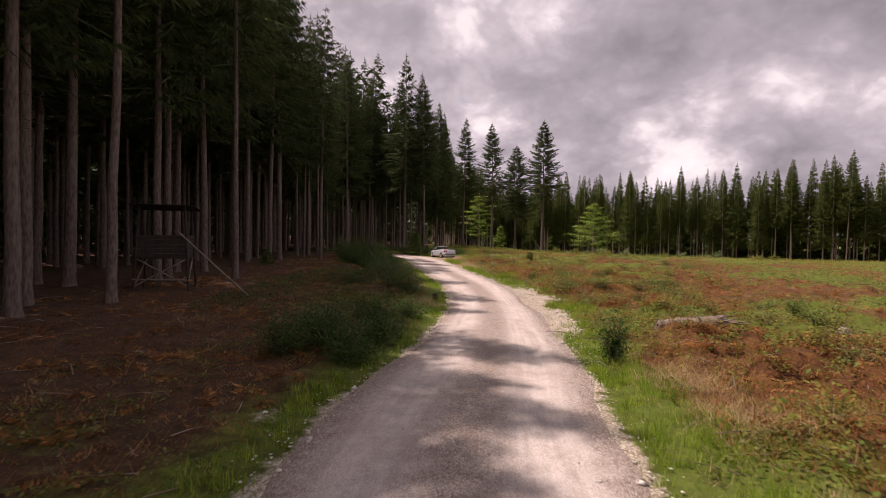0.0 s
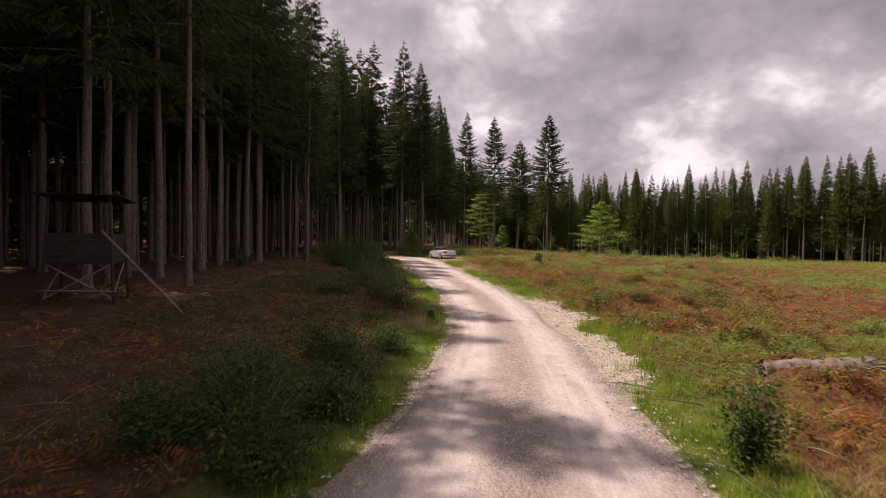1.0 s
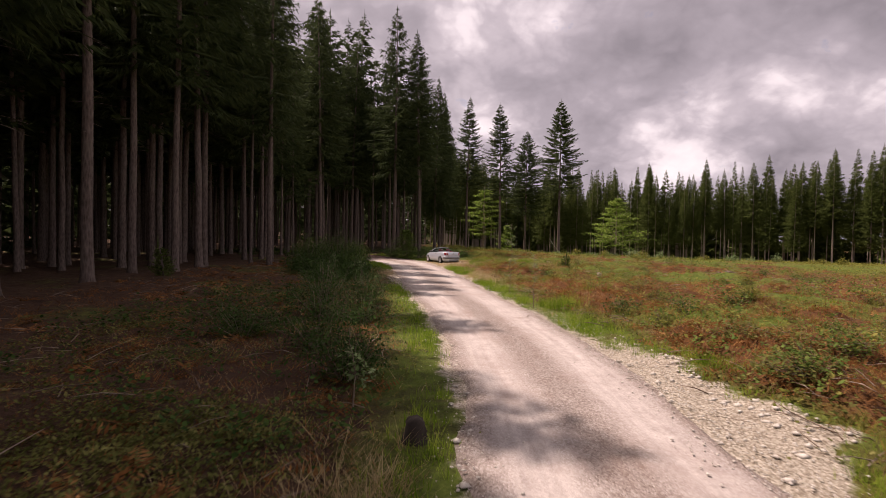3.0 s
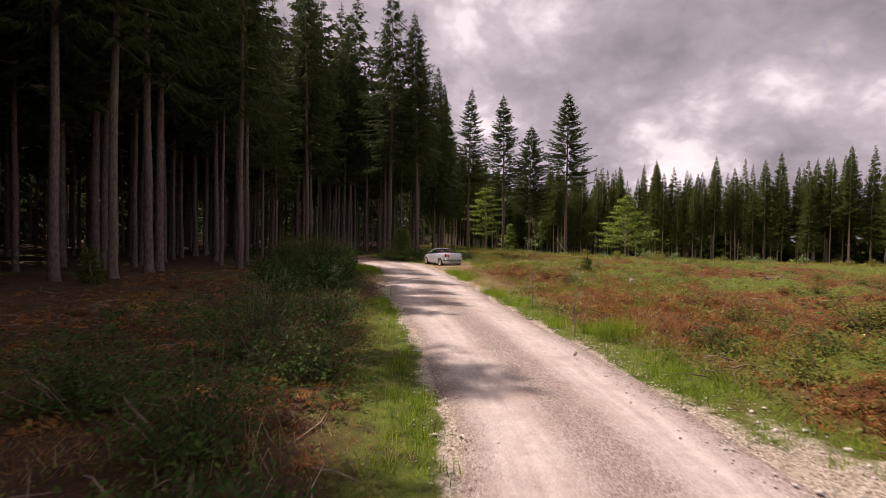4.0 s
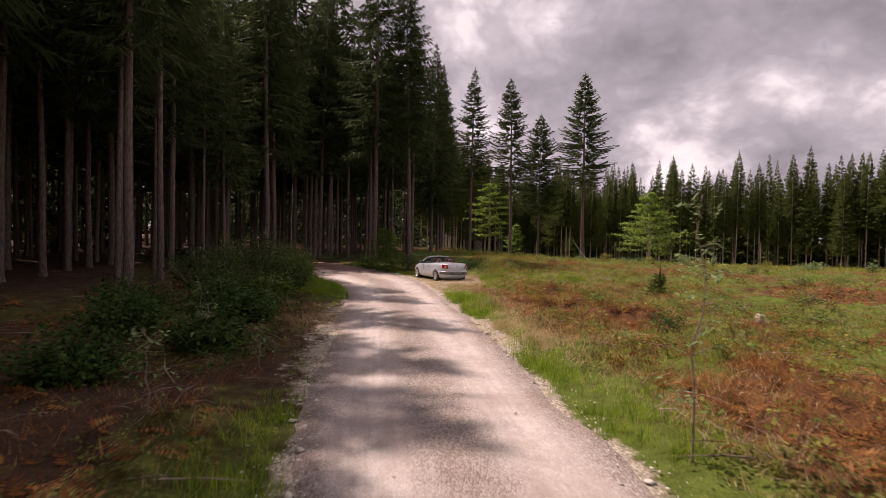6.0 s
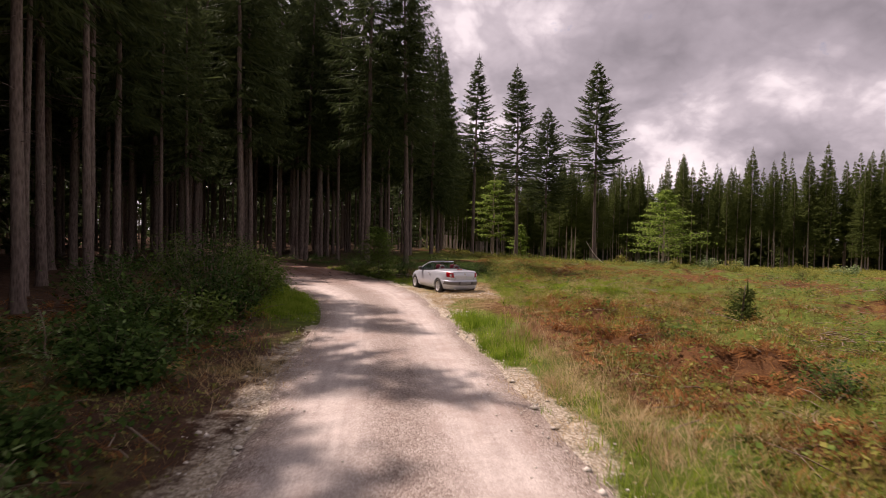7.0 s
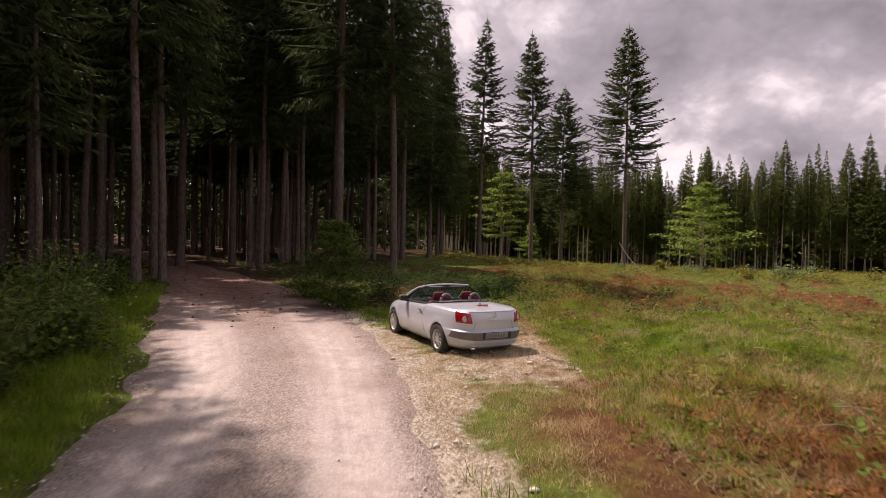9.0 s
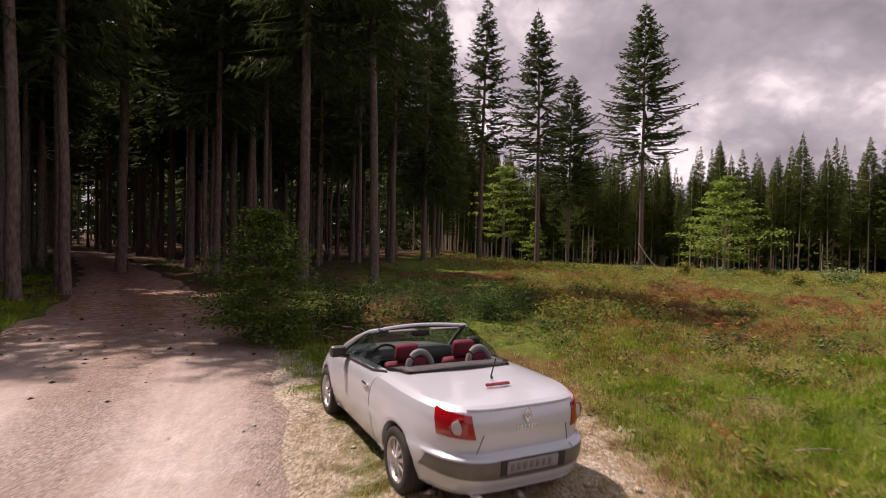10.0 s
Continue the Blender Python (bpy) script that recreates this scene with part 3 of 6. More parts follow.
def in_stand(x, y, gap):
    west = (x < -19.2 - 1.2 * np.sin(y * 0.21)) and y < 80 and not (x > -22.0 and 60 < y < 80)
    north = x < (-11.0 if y < 100 else -6.0) and y >= 80
    return gap > 1.9 and (west or north)


def scatter(n, x0, x1, y0, y1, apart, taken):
    got = []
    tries = 0
    while len(got) < n and tries < 40 * n:
        tries += 1
        x, y = rng.uniform(x0, x1), rng.uniform(y0, y1)
        g = float(beside(np.array([x]), np.array([y]))[0][0])
        if not in_stand(x, y, g):
            continue
        if all((x - a) ** 2 + (y - b) ** 2 > apart ** 2 for a, b in taken):
            taken.append((x, y))
            got.append((x, y))
    return got


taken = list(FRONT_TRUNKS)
for x, y in scatter(75, -32, -18, -2, 70, 2.2, taken) + scatter(84, -36, -5, 70, 125, 2.8, taken):
    plant(tall if x > -19 and y > 76 else inner, x, y, rng.uniform(0.86, 1.06))
for x, y in ((-20.3, 104.8), (-27.2, 113.5), (-25.2, 93.6), (-30.8, 102.6), (-36.5, 110.5), (-33.5, 121.0)):      # along the track in the wood
    taken.append((x, y))
    plant(tall, x, y, 1.14, 2)
for x, y in ((-44.5, 131.5), (-49.5, 140.5), (-53.5, 147.0), (-53.5, 131.0), (-58.5, 137.5), (-46.5, 121.5), (-40.5, 126.5), (-36.0, 120.0)):
    taken.append((x, y))
    plant(inner, x, y, 1.22, 4)
for x, y in ((-18.8, 92.5), (-17.0, 97.2), (-15.5, 100.8), (-13.2, 97.6)):
    taken.append((x, y))
    plant(inner, x, y, 1.2, 2)
# extra trees, added to shade the bend and the left verge
for x, y in ((-21.5, 66.5), (-22.5, 70.0), (-17.3, 64.6), (-16.5, 66.5), (-20.5, 63.2), (-22.0, 73.6), (-19.5, 57.5), (-20.6, 60.4), (-19.2, 53.2)):
    taken.append((x, y))
    plant(tall, x, y, 1.08)
for k in range(13):              # unseen trees beside the start of the track, added to shade it
    x, y = rng.uniform(-15.5, -11.0), -7 + 1.45 * k + rng.uniform(-0.4, 0.4)
    if x < -0.86 * y - 1.5:
        taken.append((x, y))
        plant(inner, x, y, rng.uniform(0.85, 1.0))
for x, y in scatter(36, -46, -30, 8, 135, 2.6, taken):
    plant(inner, x, y, rng.uniform(0.88, 1.06))
for o in tall + inner + edge:            # the patterns themselves stand in the wood
    x, y = scatter(1, -46, -22, 20, 124, 1.7, taken)[0]
    o.matrix_basis = pose(x, y, float(ground_z(np.array([x]), np.array([y]))[0]) - 0.03)

# the deep wood behind, too far in to tell apart
wood = Soup()
stems = Soup()


def mass_of_trees(spots, low, wide, twig):
    for x, y in spots:
        h, z = rng.uniform(23, 28), float(ground_z(np.array([x]), np.array([y]))[0])
        spruce_crown(rng, h, h * low, wide, 2.3, 5, twig, soup=wood, at=(x, y, z), full=0.8, slim=0.45)
        spruce_trunk(rng, h, 0.18, 10, 0, soup=stems, at=(x, y, z), sides=5)


mass_of_trees(scatter(170, -62, -6, -8, 150, 2.7, taken), 0.36, 2.8, 1.35)
mass_of_trees(scatter(90, -95, -8, -8, 195, 4.6, taken), 0.12, 3.6, 1.5)
mass_of_trees(scatter(70, -95, -4, 128, 245, 4.5, taken), 0.05, 4.2, 1.9)
mass_of_trees(scatter(120, -150, -34, -8, 240, 5.0, taken), 0.03, 4.2, 1.9)
mass_of_trees(scatter(110, -80, -34, 12, 110, 2.8, taken), 0.06, 3.6, 1.6)
deep = root("deep_wood", Matrix(), "dark interior of the spruce stand", "woods", kind="stuff")
add_child("crowns", wood.mesh("crowns", NEEDLE), deep)
add_child("trunks", stems.mesh("trunks", BARK, True), deep)

# four tall trees left standing in the open, thin-crowned
LONE = "tall free-standing spruce with a sparse ragged crown and bare lower trunk"
for (x, y, h, z0, rm, op), sd in zip(((3.5, 117.0, 27.0, 10.0, 3.3, 0.60), (9.9, 120.5, 27.5, 10.5, 4.2, 0.60), (16.9, 137.0, 26.5, 9.0, 5.6, 0.10), (20.5, 118.8, 28.4, 12.0, 4.7, 0.45)), (61, 62, 63, 64)):
    t = spruce("spruce_tree", sd, h, 0.26, z0, rm, 0.46, 9, 0.50, LONE, "free-standing spruces", open_=op, snags=60, droop=0.16, full=0.72, dense=2.6, inner=0.22, slim=0.27)
    t.matrix_basis = pose(x, y, float(ground_z(np.array([x]), np.array([y]))[0]) - 0.03)

# the wood across the clearing
YOUNG = "mid-green spruce at the far edge of the clearing"
young = [spruce("spruce_tree", 81 + k, h, 0.15, z0, rm, 0.42, 8, 0.44, YOUNG, "spruces across the clearing", NEEDLE_YOUNG, BARK_THIN, snags=10, full=1.0, slim=0.26, dense=2.6, hang=0.3, droop=0.25)
         for k, (h, z0, rm) in enumerate(((23.0, 8.5, 3.0), (25.0, 9.5, 3.3), (20.5, 5.5, 3.3), (25.5, 10.5, 3.9), (24.0, 4.0, 4.2)))]
LINE = np.array([(-5, 150), (4, 172), (14, 196), (24, 205), (34, 188), (52, 196), (62, 176), (84, 175), (97, 156), (116, 140), (150, 128)], float)
front = []
for a, b in zip(LINE[:-1], LINE[1:]):
    n = int(np.linalg.norm(b - a) / 2.6)
    for k in range(n):
        p = a + (b - a) * (k + rng.uniform(0, 0.8)) / n
        front.append((p[0] + rng.uniform(-1, 1), p[1] + rng.uniform(-1.5, 2.5)))
for k, (x, y) in enumerate(front):
    if k < 5:
        o, z = young[k], float(ground_z(np.array([x]), np.array([y]))[0])
        o.matrix_basis = pose(x, y, z - 0.03)
    else:
        plant(young, x, y, rng.uniform(0.80, 1.10) * (1.10 if x < 50 else 1.09))
wood, stems = Soup(), Soup()
for row in range(1, 9):
    for x, y in front:
        if row < 4 and rng.rand() < 0.35 or 3 < row < 7 and rng.rand() < 0.80:
            continue
        x2, y2 = x + rng.uniform(-2, 2) + row * 0.3, y + row * 4.2 + rng.uniform(-1.8, 1.8)
        if y2 > 262:
            continue
        if row < 4:
            h, z = rng.uniform(21, 29.5), float(ground_z(np.array([x2]), np.array([y2]))[0])
            spruce_crown(rng, h, h * 0.33, rng.uniform(2.6, 3.8), 0.62, 6, 0.75, soup=wood, at=(x2, y2, z), full=1.0, slim=0.30, dense=2.2, hang=0.3, droop=0.25)
            spruce_trunk(rng, h, 0.14, 10, 0, soup=stems, at=(x2, y2, z), sides=5)
            continue
        h, z = rng.uniform(19, 25), float(ground_z(np.array([x2]), np.array([y2]))[0])
        spruce_crown(rng, h, h * 0.05, 3.2, 1.25, 5, 1.8, soup=wood, at=(x2, y2, z), full=0.85, slim=0.42)
deep = root("far_wood", Matrix(), "mixed-height spruce wood across the clearing", "woods", kind="stuff")
add_child("crowns", wood.mesh("crowns", NEEDLE_YOUNG), deep)
add_child("trunks", stems.mesh("trunks", BARK_THIN, True), deep)
# ---- broadleaf trees, shrubs and saplings ----
def on_ground(x, y):
    return float(ground_z(np.array([x]), np.array([y]))[0])


def leaves_round(soup, rng, centres, per, spread, size, flat=0.5):
    c = np.repeat(np.asarray(centres, float), per, 0)
    n = len(c)
    c = c + rng.normal(0, 1, (n, 3)) * np.array([spread, spread, spread * flat])
    az, el = rng.uniform(0, 6.283, n), rng.normal(0, 0.45, n)
    d = np.stack([np.cos(az) * np.cos(el), np.sin(az) * np.cos(el), np.sin(el) - 0.25], -1)
    s = size * rng.uniform(0.6, 1.4, n)
    w = np.cross(d, np.array([0, 0, 1.0])) + rng.normal(0, 0.25, (n, 3))
    w /= np.linalg.norm(w, axis=1)[:, None] + 1e-9
    soup.diamonds(c, c + d * s[:, None], w * (s * 0.33)[:, None])


def shrub(name, seed, x, y, h, w, mat, label, category="shrub", stems=16, per=16, size=0.075, group="", bare=0.2, flat=0.7):
    """Many thin stems from one foot, with leaves along them."""
    rng = np.random.RandomState(seed)
    e = root(name, Matrix.Translation((x, y, on_ground(x, y))), label, category, group)
    wood, leaf = Soup(), Soup()
    for k in range(stems):
        az, r = rng.uniform(0, 6.283), 0.5 * w * math.sqrt(rng.rand())
        top = np.array([r * math.cos(az), r * math.sin(az), h * rng.uniform(0.55, 1.05) * (1 - 0.45 * (2 * r / w) ** 2)])
        t = np.linspace(0, 1, 6)[:, None]
        p = top * np.concatenate([t ** 0.8, t ** 0.8, t ** 1.1], 1) + rng.normal(0, 0.02, (6, 3)) * t
        p[0] = (0.05 * math.cos(az) * w, 0.05 * math.sin(az) * w, -0.05)
        wood.tube(p, np.linspace(0.012, 0.003, 6) * (0.6 + 0.3 * h), 3)
        q = np.concatenate([p[int(bare * 5) + 1:], (p[2:] + p[1:-1]) / 2])
        leaves_round(leaf, rng, q, per // 3, 0.11 * w ** 0.5 + 0.03, size, flat)
    add_child("branchwork", wood.mesh("branchwork", TWIG), e)
    add_child("foliage", leaf.mesh("foliage", mat), e)
    return e


def sapling(seed, x, y, h, mat, label, size=0.09, wide=0.35, group="saplings by the track"):
    rng = np.random.RandomState(seed)
    e = root("sapling", Matrix.Translation((x, y, on_ground(x, y))), label, "sapling", group)
    wood, leaf = Soup(), Soup()
    z = np.linspace(0, 1, 8)
    p = np.stack([rng.normal(0, 0.03, 8) * z * 2, rng.normal(0, 0.03, 8) * z * 2, z * h - 0.04], -1)
    wood.tube(p, np.linspace(0.016, 0.004, 8), 5)
    tips = [p[-1], p[-2]]
    for k in range(int(9 * h)):
        t = rng.uniform(0.22, 0.95)
        b = np.array([np.interp(t, z, p[:, c]) for c in range(3)])
        az, L = rng.uniform(0, 6.283), wide * rng.uniform(0.5, 1.1) * (1.15 - 0.7 * t)
        q = b + [L * math.cos(az), L * math.sin(az), L * 0.45]
        wood.tube(np.stack([b, (b + q) / 2 + [0, 0, 0.02], q]), [0.005, 0.004, 0.002], 3)
        tips += [q, (b + q) / 2]
    leaves_round(leaf, rng, tips, 5, 0.06, size * 0.7, 0.6)
    add_child("stem", wood.mesh("stem", TWIG), e)
    add_child("foliage", leaf.mesh("foliage", mat), e)
    return e


def broadleaf(seed, x, y, h, w, label, mat, limbs=34, low=0.1, size=0.34, per=9, rounded=False, bark=None, girth=1.0):
    """A light tree with layered, nearly level limbs."""
    rng = np.random.RandomState(seed)
    e = root("broadleaf_tree", Matrix.Translation((x, y, on_ground(x, y) - 0.05)), label, "tree")
    wood, leaf = Soup(), Soup()
    z = np.linspace(0, 1, 9)
    p = np.stack([rng.normal(0, 0.10, 9) * z, rng.normal(0, 0.10, 9) * z, z * h * 0.97], -1)
    wood.tube(p, (0.016 * h * (1 - z) ** 0.8 + 0.02) * girth, 8)
    for k in range(limbs):
        t = low + (0.95 - low) * (k + rng.uniform(0, 0.8)) / limbs
        b = np.array([np.interp(t, z, p[:, c]) for c in range(3)])
        az = k * 2.4 + rng.uniform(-0.4, 0.4)
        L = 0.5 * w * rng.uniform(0.55, 1.12) * (math.sin(math.pi * min(0.97, 0.12 + 0.86 * t)) ** 0.7 if rounded else (1 - t) ** 0.75 * min(1, 0.55 + 2.0 * t))
        out = np.array([math.cos(az), math.sin(az), 0.0])
        s = np.linspace(0, 1, 6)[:, None]
        q = b + out * L * s + np.array([0, 0, 1.0]) * (L * (0.32 * s - 0.16 * s ** 2))
        wood.tube(q, np.linspace(0.035, 0.008, 6) * (0.5 + 0.06 * h) * girth, 5)
        centres = []
        for m in range(2, 6):
            sidew = np.array([-out[1], out[0], 0.0])
            for sg in (-1, 1):
                r = q[m] + sg * sidew * L * 0.30 * rng.uniform(0.3, 1.0) + out * L * 0.08
                wood.tube(np.stack([q[m], (q[m] + r) / 2 + [0, 0, 0.03], r]), np.array([0.012, 0.009, 0.004]) * girth, 3)
                centres += [r, (q[m] + r) / 2]
        leaves_round(leaf, rng, centres, per, 0.10 * L + 0.14, size, 0.24)
    add_child("trunk", wood.mesh("trunk", bark or BARK_THIN, True), e)
    add_child("crown", leaf.mesh("crown", mat), e)
    return e


broadleaf(301, 33.4, 127.0, 12.8, 15.0, "light green broadleaf tree with layered level limbs", LEAF_FRESH, 38, 0.12, 0.36, 9)
broadleaf(302, 8.1, 138.0, 14.5, 7.6, "tall fresh green broadleaf tree before the dark wood", LEAF_FRESH, 30, 0.2, 0.36, 7, True)
broadleaf(303, 14.6, 150.0, 7.5, 5.5, "small yellow-green broadleaf tree among dark trunks", LEAF_FRESH, 24, 0.15, 0.36, 8)
broadleaf(304, -6.0, 128.0, 9.0, 5.0, "slender green broadleaf tree inside the dark stand", LEAF_PALE, 22, 0.2, 0.32, 8)

LOWB = "low dark green bush beside the track"
for k, (x, y, h, w) in enumerate(((-2.0, 11.7, 0.75, 1.3), (-1.55, 13.7, 0.75, 1.2), (-2.9, 14.0, 1.0, 1.8), (-3.6, 12.6, 0.8, 1.6), (-2.5, 12.8, 0.95, 1.7), (-3.5, 15.0, 1.05, 2.0), (-1.7, 15.8, 0.85, 1.6), (-1.15, 18.2, 0.7, 1.3), (-2.4, 17.6, 0.9, 1.6),
                                  (-1.7, 26.2, 1.0, 1.5), (-2.7, 28.5, 1.3, 1.9), (-2.2, 31.5, 1.3, 1.9), (-3.6, 33.0, 1.6, 2.3), (-2.9, 36.0, 1.2, 1.9), (-4.6, 37.5, 1.4, 2.2), (-4.8, 30.0, 1.0, 1.8))):
    shrub("bush", 401 + k, x, y, h, w, LEAF_DARK, LOWB, stems=34, per=36, size=0.055, group="low bushes on the verge")
TALLB = "tall leafy shrub at the bend, pale fresh tips"
for k, (x, y, h, w, mat) in enumerate(((-8.5, 60.4, 3.2, 3.0, LEAF_DARK), (-7.2, 61.6, 2.4, 2.2, LEAF_MID), (-9.8, 57.4, 2.4, 3.2, LEAF_DARK), (-6.6, 57.0, 1.7, 2.2, LEAF_DARK),
                                       (-9.4, 66.3, 2.1, 2.4, LEAF_MID), (-10.8, 69.0, 2.5, 3.0, LEAF_MID), (-12.4, 66.0, 2.8, 3.0, LEAF_MID), (-7.6, 64.2, 1.4, 2.0, LEAF_MID), (-12.6, 73.2, 2.0, 2.6, LEAF_DARK), (-5.3, 49.6, 0.9, 1.9, LEAF_DARK), (-6.7, 51.8, 1.2, 2.3, LEAF_DARK), (-5.0, 46.6, 0.8, 1.7, LEAF_DARK),
                                       (-7.5, 54.4, 1.4, 2.5, LEAF_DARK), (-8.6, 50.3, 1.2, 2.5, LEAF_DARK), (-6.3, 54.3, 1.0, 1.9, LEAF_MID), (-7.2, 47.6, 1.0, 2.2, LEAF_DARK), (-5.9, 43.8, 0.8, 1.9, LEAF_DARK))):
    shrub("shrub", 431 + k, x, y, h, w, mat, TALLB, stems=40, per=30, size=0.105, group="shrubs at the bend")
BEHIND = "dark green shrub on the heath bank beyond the parked car"
for k, (x, y, h, w, mat) in enumerate(((-2.6, 75.0, 1.5, 2.4, LEAF_DARK), (-5.6, 75.4, 1.5, 2.2, LEAF_DARK), (-0.8, 76.2, 1.2, 2.4, LEAF_DARK), (1.4, 76.4, 1.0, 2.2, LEAF_DARK),
                                       (3.6, 75.2, 0.9, 2.2, HEATH), (5.4, 76.8, 0.8, 2.4, HEATH), (2.4, 79.5, 0.8, 2.4, LEAF_DARK))):
    shrub("shrub", 461 + k, x, y, h, w, mat, BEHIND, stems=30, per=36, size=0.075, group="shrubs beyond the car")
broadleaf(491, -4.0, 72.6, 3.2, 3.3, "bushy fresh green young tree at the track's edge", LEAF_MID, 44, 0.02, 0.095, 13, bark=BARK, girth=0.4)
FIELD = "low green bramble mound in the clearing"
rngf = np.random.RandomState(9)
for k in range(84):
    y = rngf.uniform(12, 88) if k < 58 else rngf.uniform(8, 44)
    x = rngf.uniform(4.5, 9 + 0.28 * y) if k < 58 else rngf.uniform(5.5, 13)
    shrub("bramble", 500 + k, x, y, rngf.uniform(0.35, 0.75), rngf.uniform(0.8, 1.8), (HEATH, BRAMBLE, LEAF_MID, BRAMBLE, LEAF_DARK)[k % 5], FIELD, stems=22, per=9, size=0.075, group="brambles in the clearing")
FARB = "pale green bush along the far side of the clearing"
for k in range(22):
    y = rngf.uniform(92, 128)
    x = rngf.uniform(14, 0.62 * y)
    shrub("bush", 540 + k, x, y, rngf.uniform(0.8, 1.7), rngf.uniform(1.5, 3.0), LEAF_PALE if k % 2 else HEATH, FARB, stems=12, per=20, size=0.20, group="bushes of the far side")
shrub("sapling", 601, 3.75, 12.3, 1.5, 0.6, LEAF_DARK, "knee-high dark green leafy sapling on the verge", "sapling", stems=18, per=36, size=0.065, group="saplings by the track")
sapling(602, 2.72, 41.1, 3.0, LEAF_PALE, "thin tall sapling with sparse pale leaves", 0.10, 0.42)
sapling(603, 2.97, 36.2, 1.9, LEAF_PALE, "thin sapling standing in a grass tuft", 0.09, 0.36)
for k, (x, y, h) in enumerate(((-3.8, 42.0, 1.1), (-2.6, 37.4, 0.9), (-3.1, 36.6, 0.8), (-6.6, 49.9, 1.2), (-4.9, 46.2, 1.0), (-1.35, 24.7, 1.0), (-5.6, 52.6, 1.1), (-3.4, 45.0, 0.8))):
    sapling(610 + k, x, y, h, LEAF_PALE, "short sapling with pale sunlit leaves on the shady verge", 0.11, 0.36, "saplings on the shady verge")
# small spruces
SMALL = "waist-high young spruce in the dead bracken"
for k, (x, y, h) in enumerate(((8.75, 58.0, 1.35), (-14.6, 45.6, 1.7))):
    t = spruce("young_spruce", 640 + k, h, 0.03, 0.08, 0.42 * h, 0.13, 7, 0.14, SMALL, "young spruces", NEEDLE_YOUNG, snags=0, droop=-0.1, full=0.95, slim=0.3, dense=2.6)
    t.matrix_basis = pose(x, y, on_ground(x, y))

# ---- high seat ----
def board(size, at, parent, mat=None, turn=(0, 0, 0), name="board"):
    bm = bmesh.new()
    bmesh.ops.create_cube(bm, size=1, matrix=pose(*at, *turn) @ Matrix.Diagonal((*size, 1)))
    bmesh.ops.bevel(bm, geom=bm.edges[:], offset=0.006, segments=1, profile=0.5, affect="EDGES")
    return part(name, bm, mat or WOOD_DARK, parent)


def log_between(name, a, b, r, parent, mat=None):
    s = Soup()
    a, b = np.array(a, float), np.array(b, float)
    t = np.linspace(0, 1, 5)[:, None]
    s.tube(a + (b - a) * t, r * np.array([1.05, 1, 0.96, 0.93, 0.88]), 8)
    return add_child(name, s.mesh(name, mat or WOOD_OLD, True), parent)


def high_seat():
    z = on_ground(-12.9, 25.6)
    e = root("high_seat", pose(-12.9, 25.6, z, 0, 0, 12), "weathered dark wooden hunting seat on four legs", "hunting seat")
    for sx in (-1, 1):
        for sy in (-1, 1):
            log_between("post", (sx * 1.15, sy * 0.75, -0.1), (sx * 0.95, sy * 0.62, 3.75 if sy < 0 else 3.55), 0.06, e, WOOD_DARK)
        log_between("brace", (sx * 1.1, -0.72, 0.2), (sx * 1.0, 0.66, 1.35), 0.035, e)
    log_between("brace", (-1.1, -0.74, 0.15), (1.0, -0.70, 1.35), 0.035, e)
    log_between("brace", (1.1, -0.74, 0.15), (-1.0, -0.70, 1.35), 0.035, e)
    log_between("cross_pole", (-1.2, -0.76, 0.45), (1.2, -0.76, 0.42), 0.035, e)
    for k in range(7):
        board((2.1, 0.19, 0.035), (0, -0.62 + 0.205 * k, 1.40), e)
    for k in range(5):
        board((2.05, 0.028, 0.19), (0, -0.70, 1.52 + 0.205 * k), e)
        for sx in (-1, 1):
            board((0.028, 1.35, 0.19), (sx * 1.02, 0, 1.52 + 0.205 * k), e)
    for k in range(8):
        board((0.33, 1.9, 0.03), (-1.2 + 0.343 * k, 0, 3.70), e, turn=(-6, 0, 0))
    board((1.7, 0.3, 0.04), (0, 0.3, 1.85), e, name="bench")
    log_between("ladder_pole", (0.75, -0.80, 2.55), (4.1, -3.6, 0.02), 0.045, e, WOOD_OLD)
    return e


high_seat()

# ---- dead wood ----
def fallen_log(seed, a, b, r, label):
    rng = np.random.RandomState(seed)
    a, b = np.array([*a, on_ground(*a) + r * 0.7]), np.array([*b, on_ground(*b) + r * 0.75])
    s = Soup()
    t = np.linspace(0, 1, 12)[:, None]
    p = a + (b - a) * t + rng.normal(0, 0.02, (12, 3))
    s.tube(p, r * rng.uniform(0.8, 1.1, 12) * np.linspace(1, 0.85, 12), 10)
    s.v[-1] += rng.normal(0, 0.018, s.v[-1].shape)
    e = root("fallen_log", Matrix(), label, "log")
    add_child("stem", s.mesh("stem", WOOD_OLD), e)
    for k in range(44):
        sp = Soup()
        c = a + (b - a) * rng.uniform(-0.05, 1.05) + np.array([*rng.normal(0, r * 0.9, 2), 0.02])
        d = (b - a) / np.linalg.norm(b - a) * rng.uniform(0.15, 0.5) + rng.normal(0, 0.08, 3)
        sp.tube(np.stack([c, c + d * 0.5, c + d]), np.array([0.034, 0.028, 0.006]) * rng.uniform(0.4, 1.1), 4)
        add_child("splinter", sp.mesh("splinter", WOOD_OLD), e)
    return e


fallen_log(701, (6.45, 16.9), (7.2, 16.45), 0.20, "rotten split grey log lying in the grass")
fallen_log(702, (7.0, 16.6), (8.05, 16.05), 0.23, "rotten split grey log lying in the grass")
fallen_log(703, (19.3, 56.6), (20.5, 57.3), 0.14, "short grey log lying in the bracken")


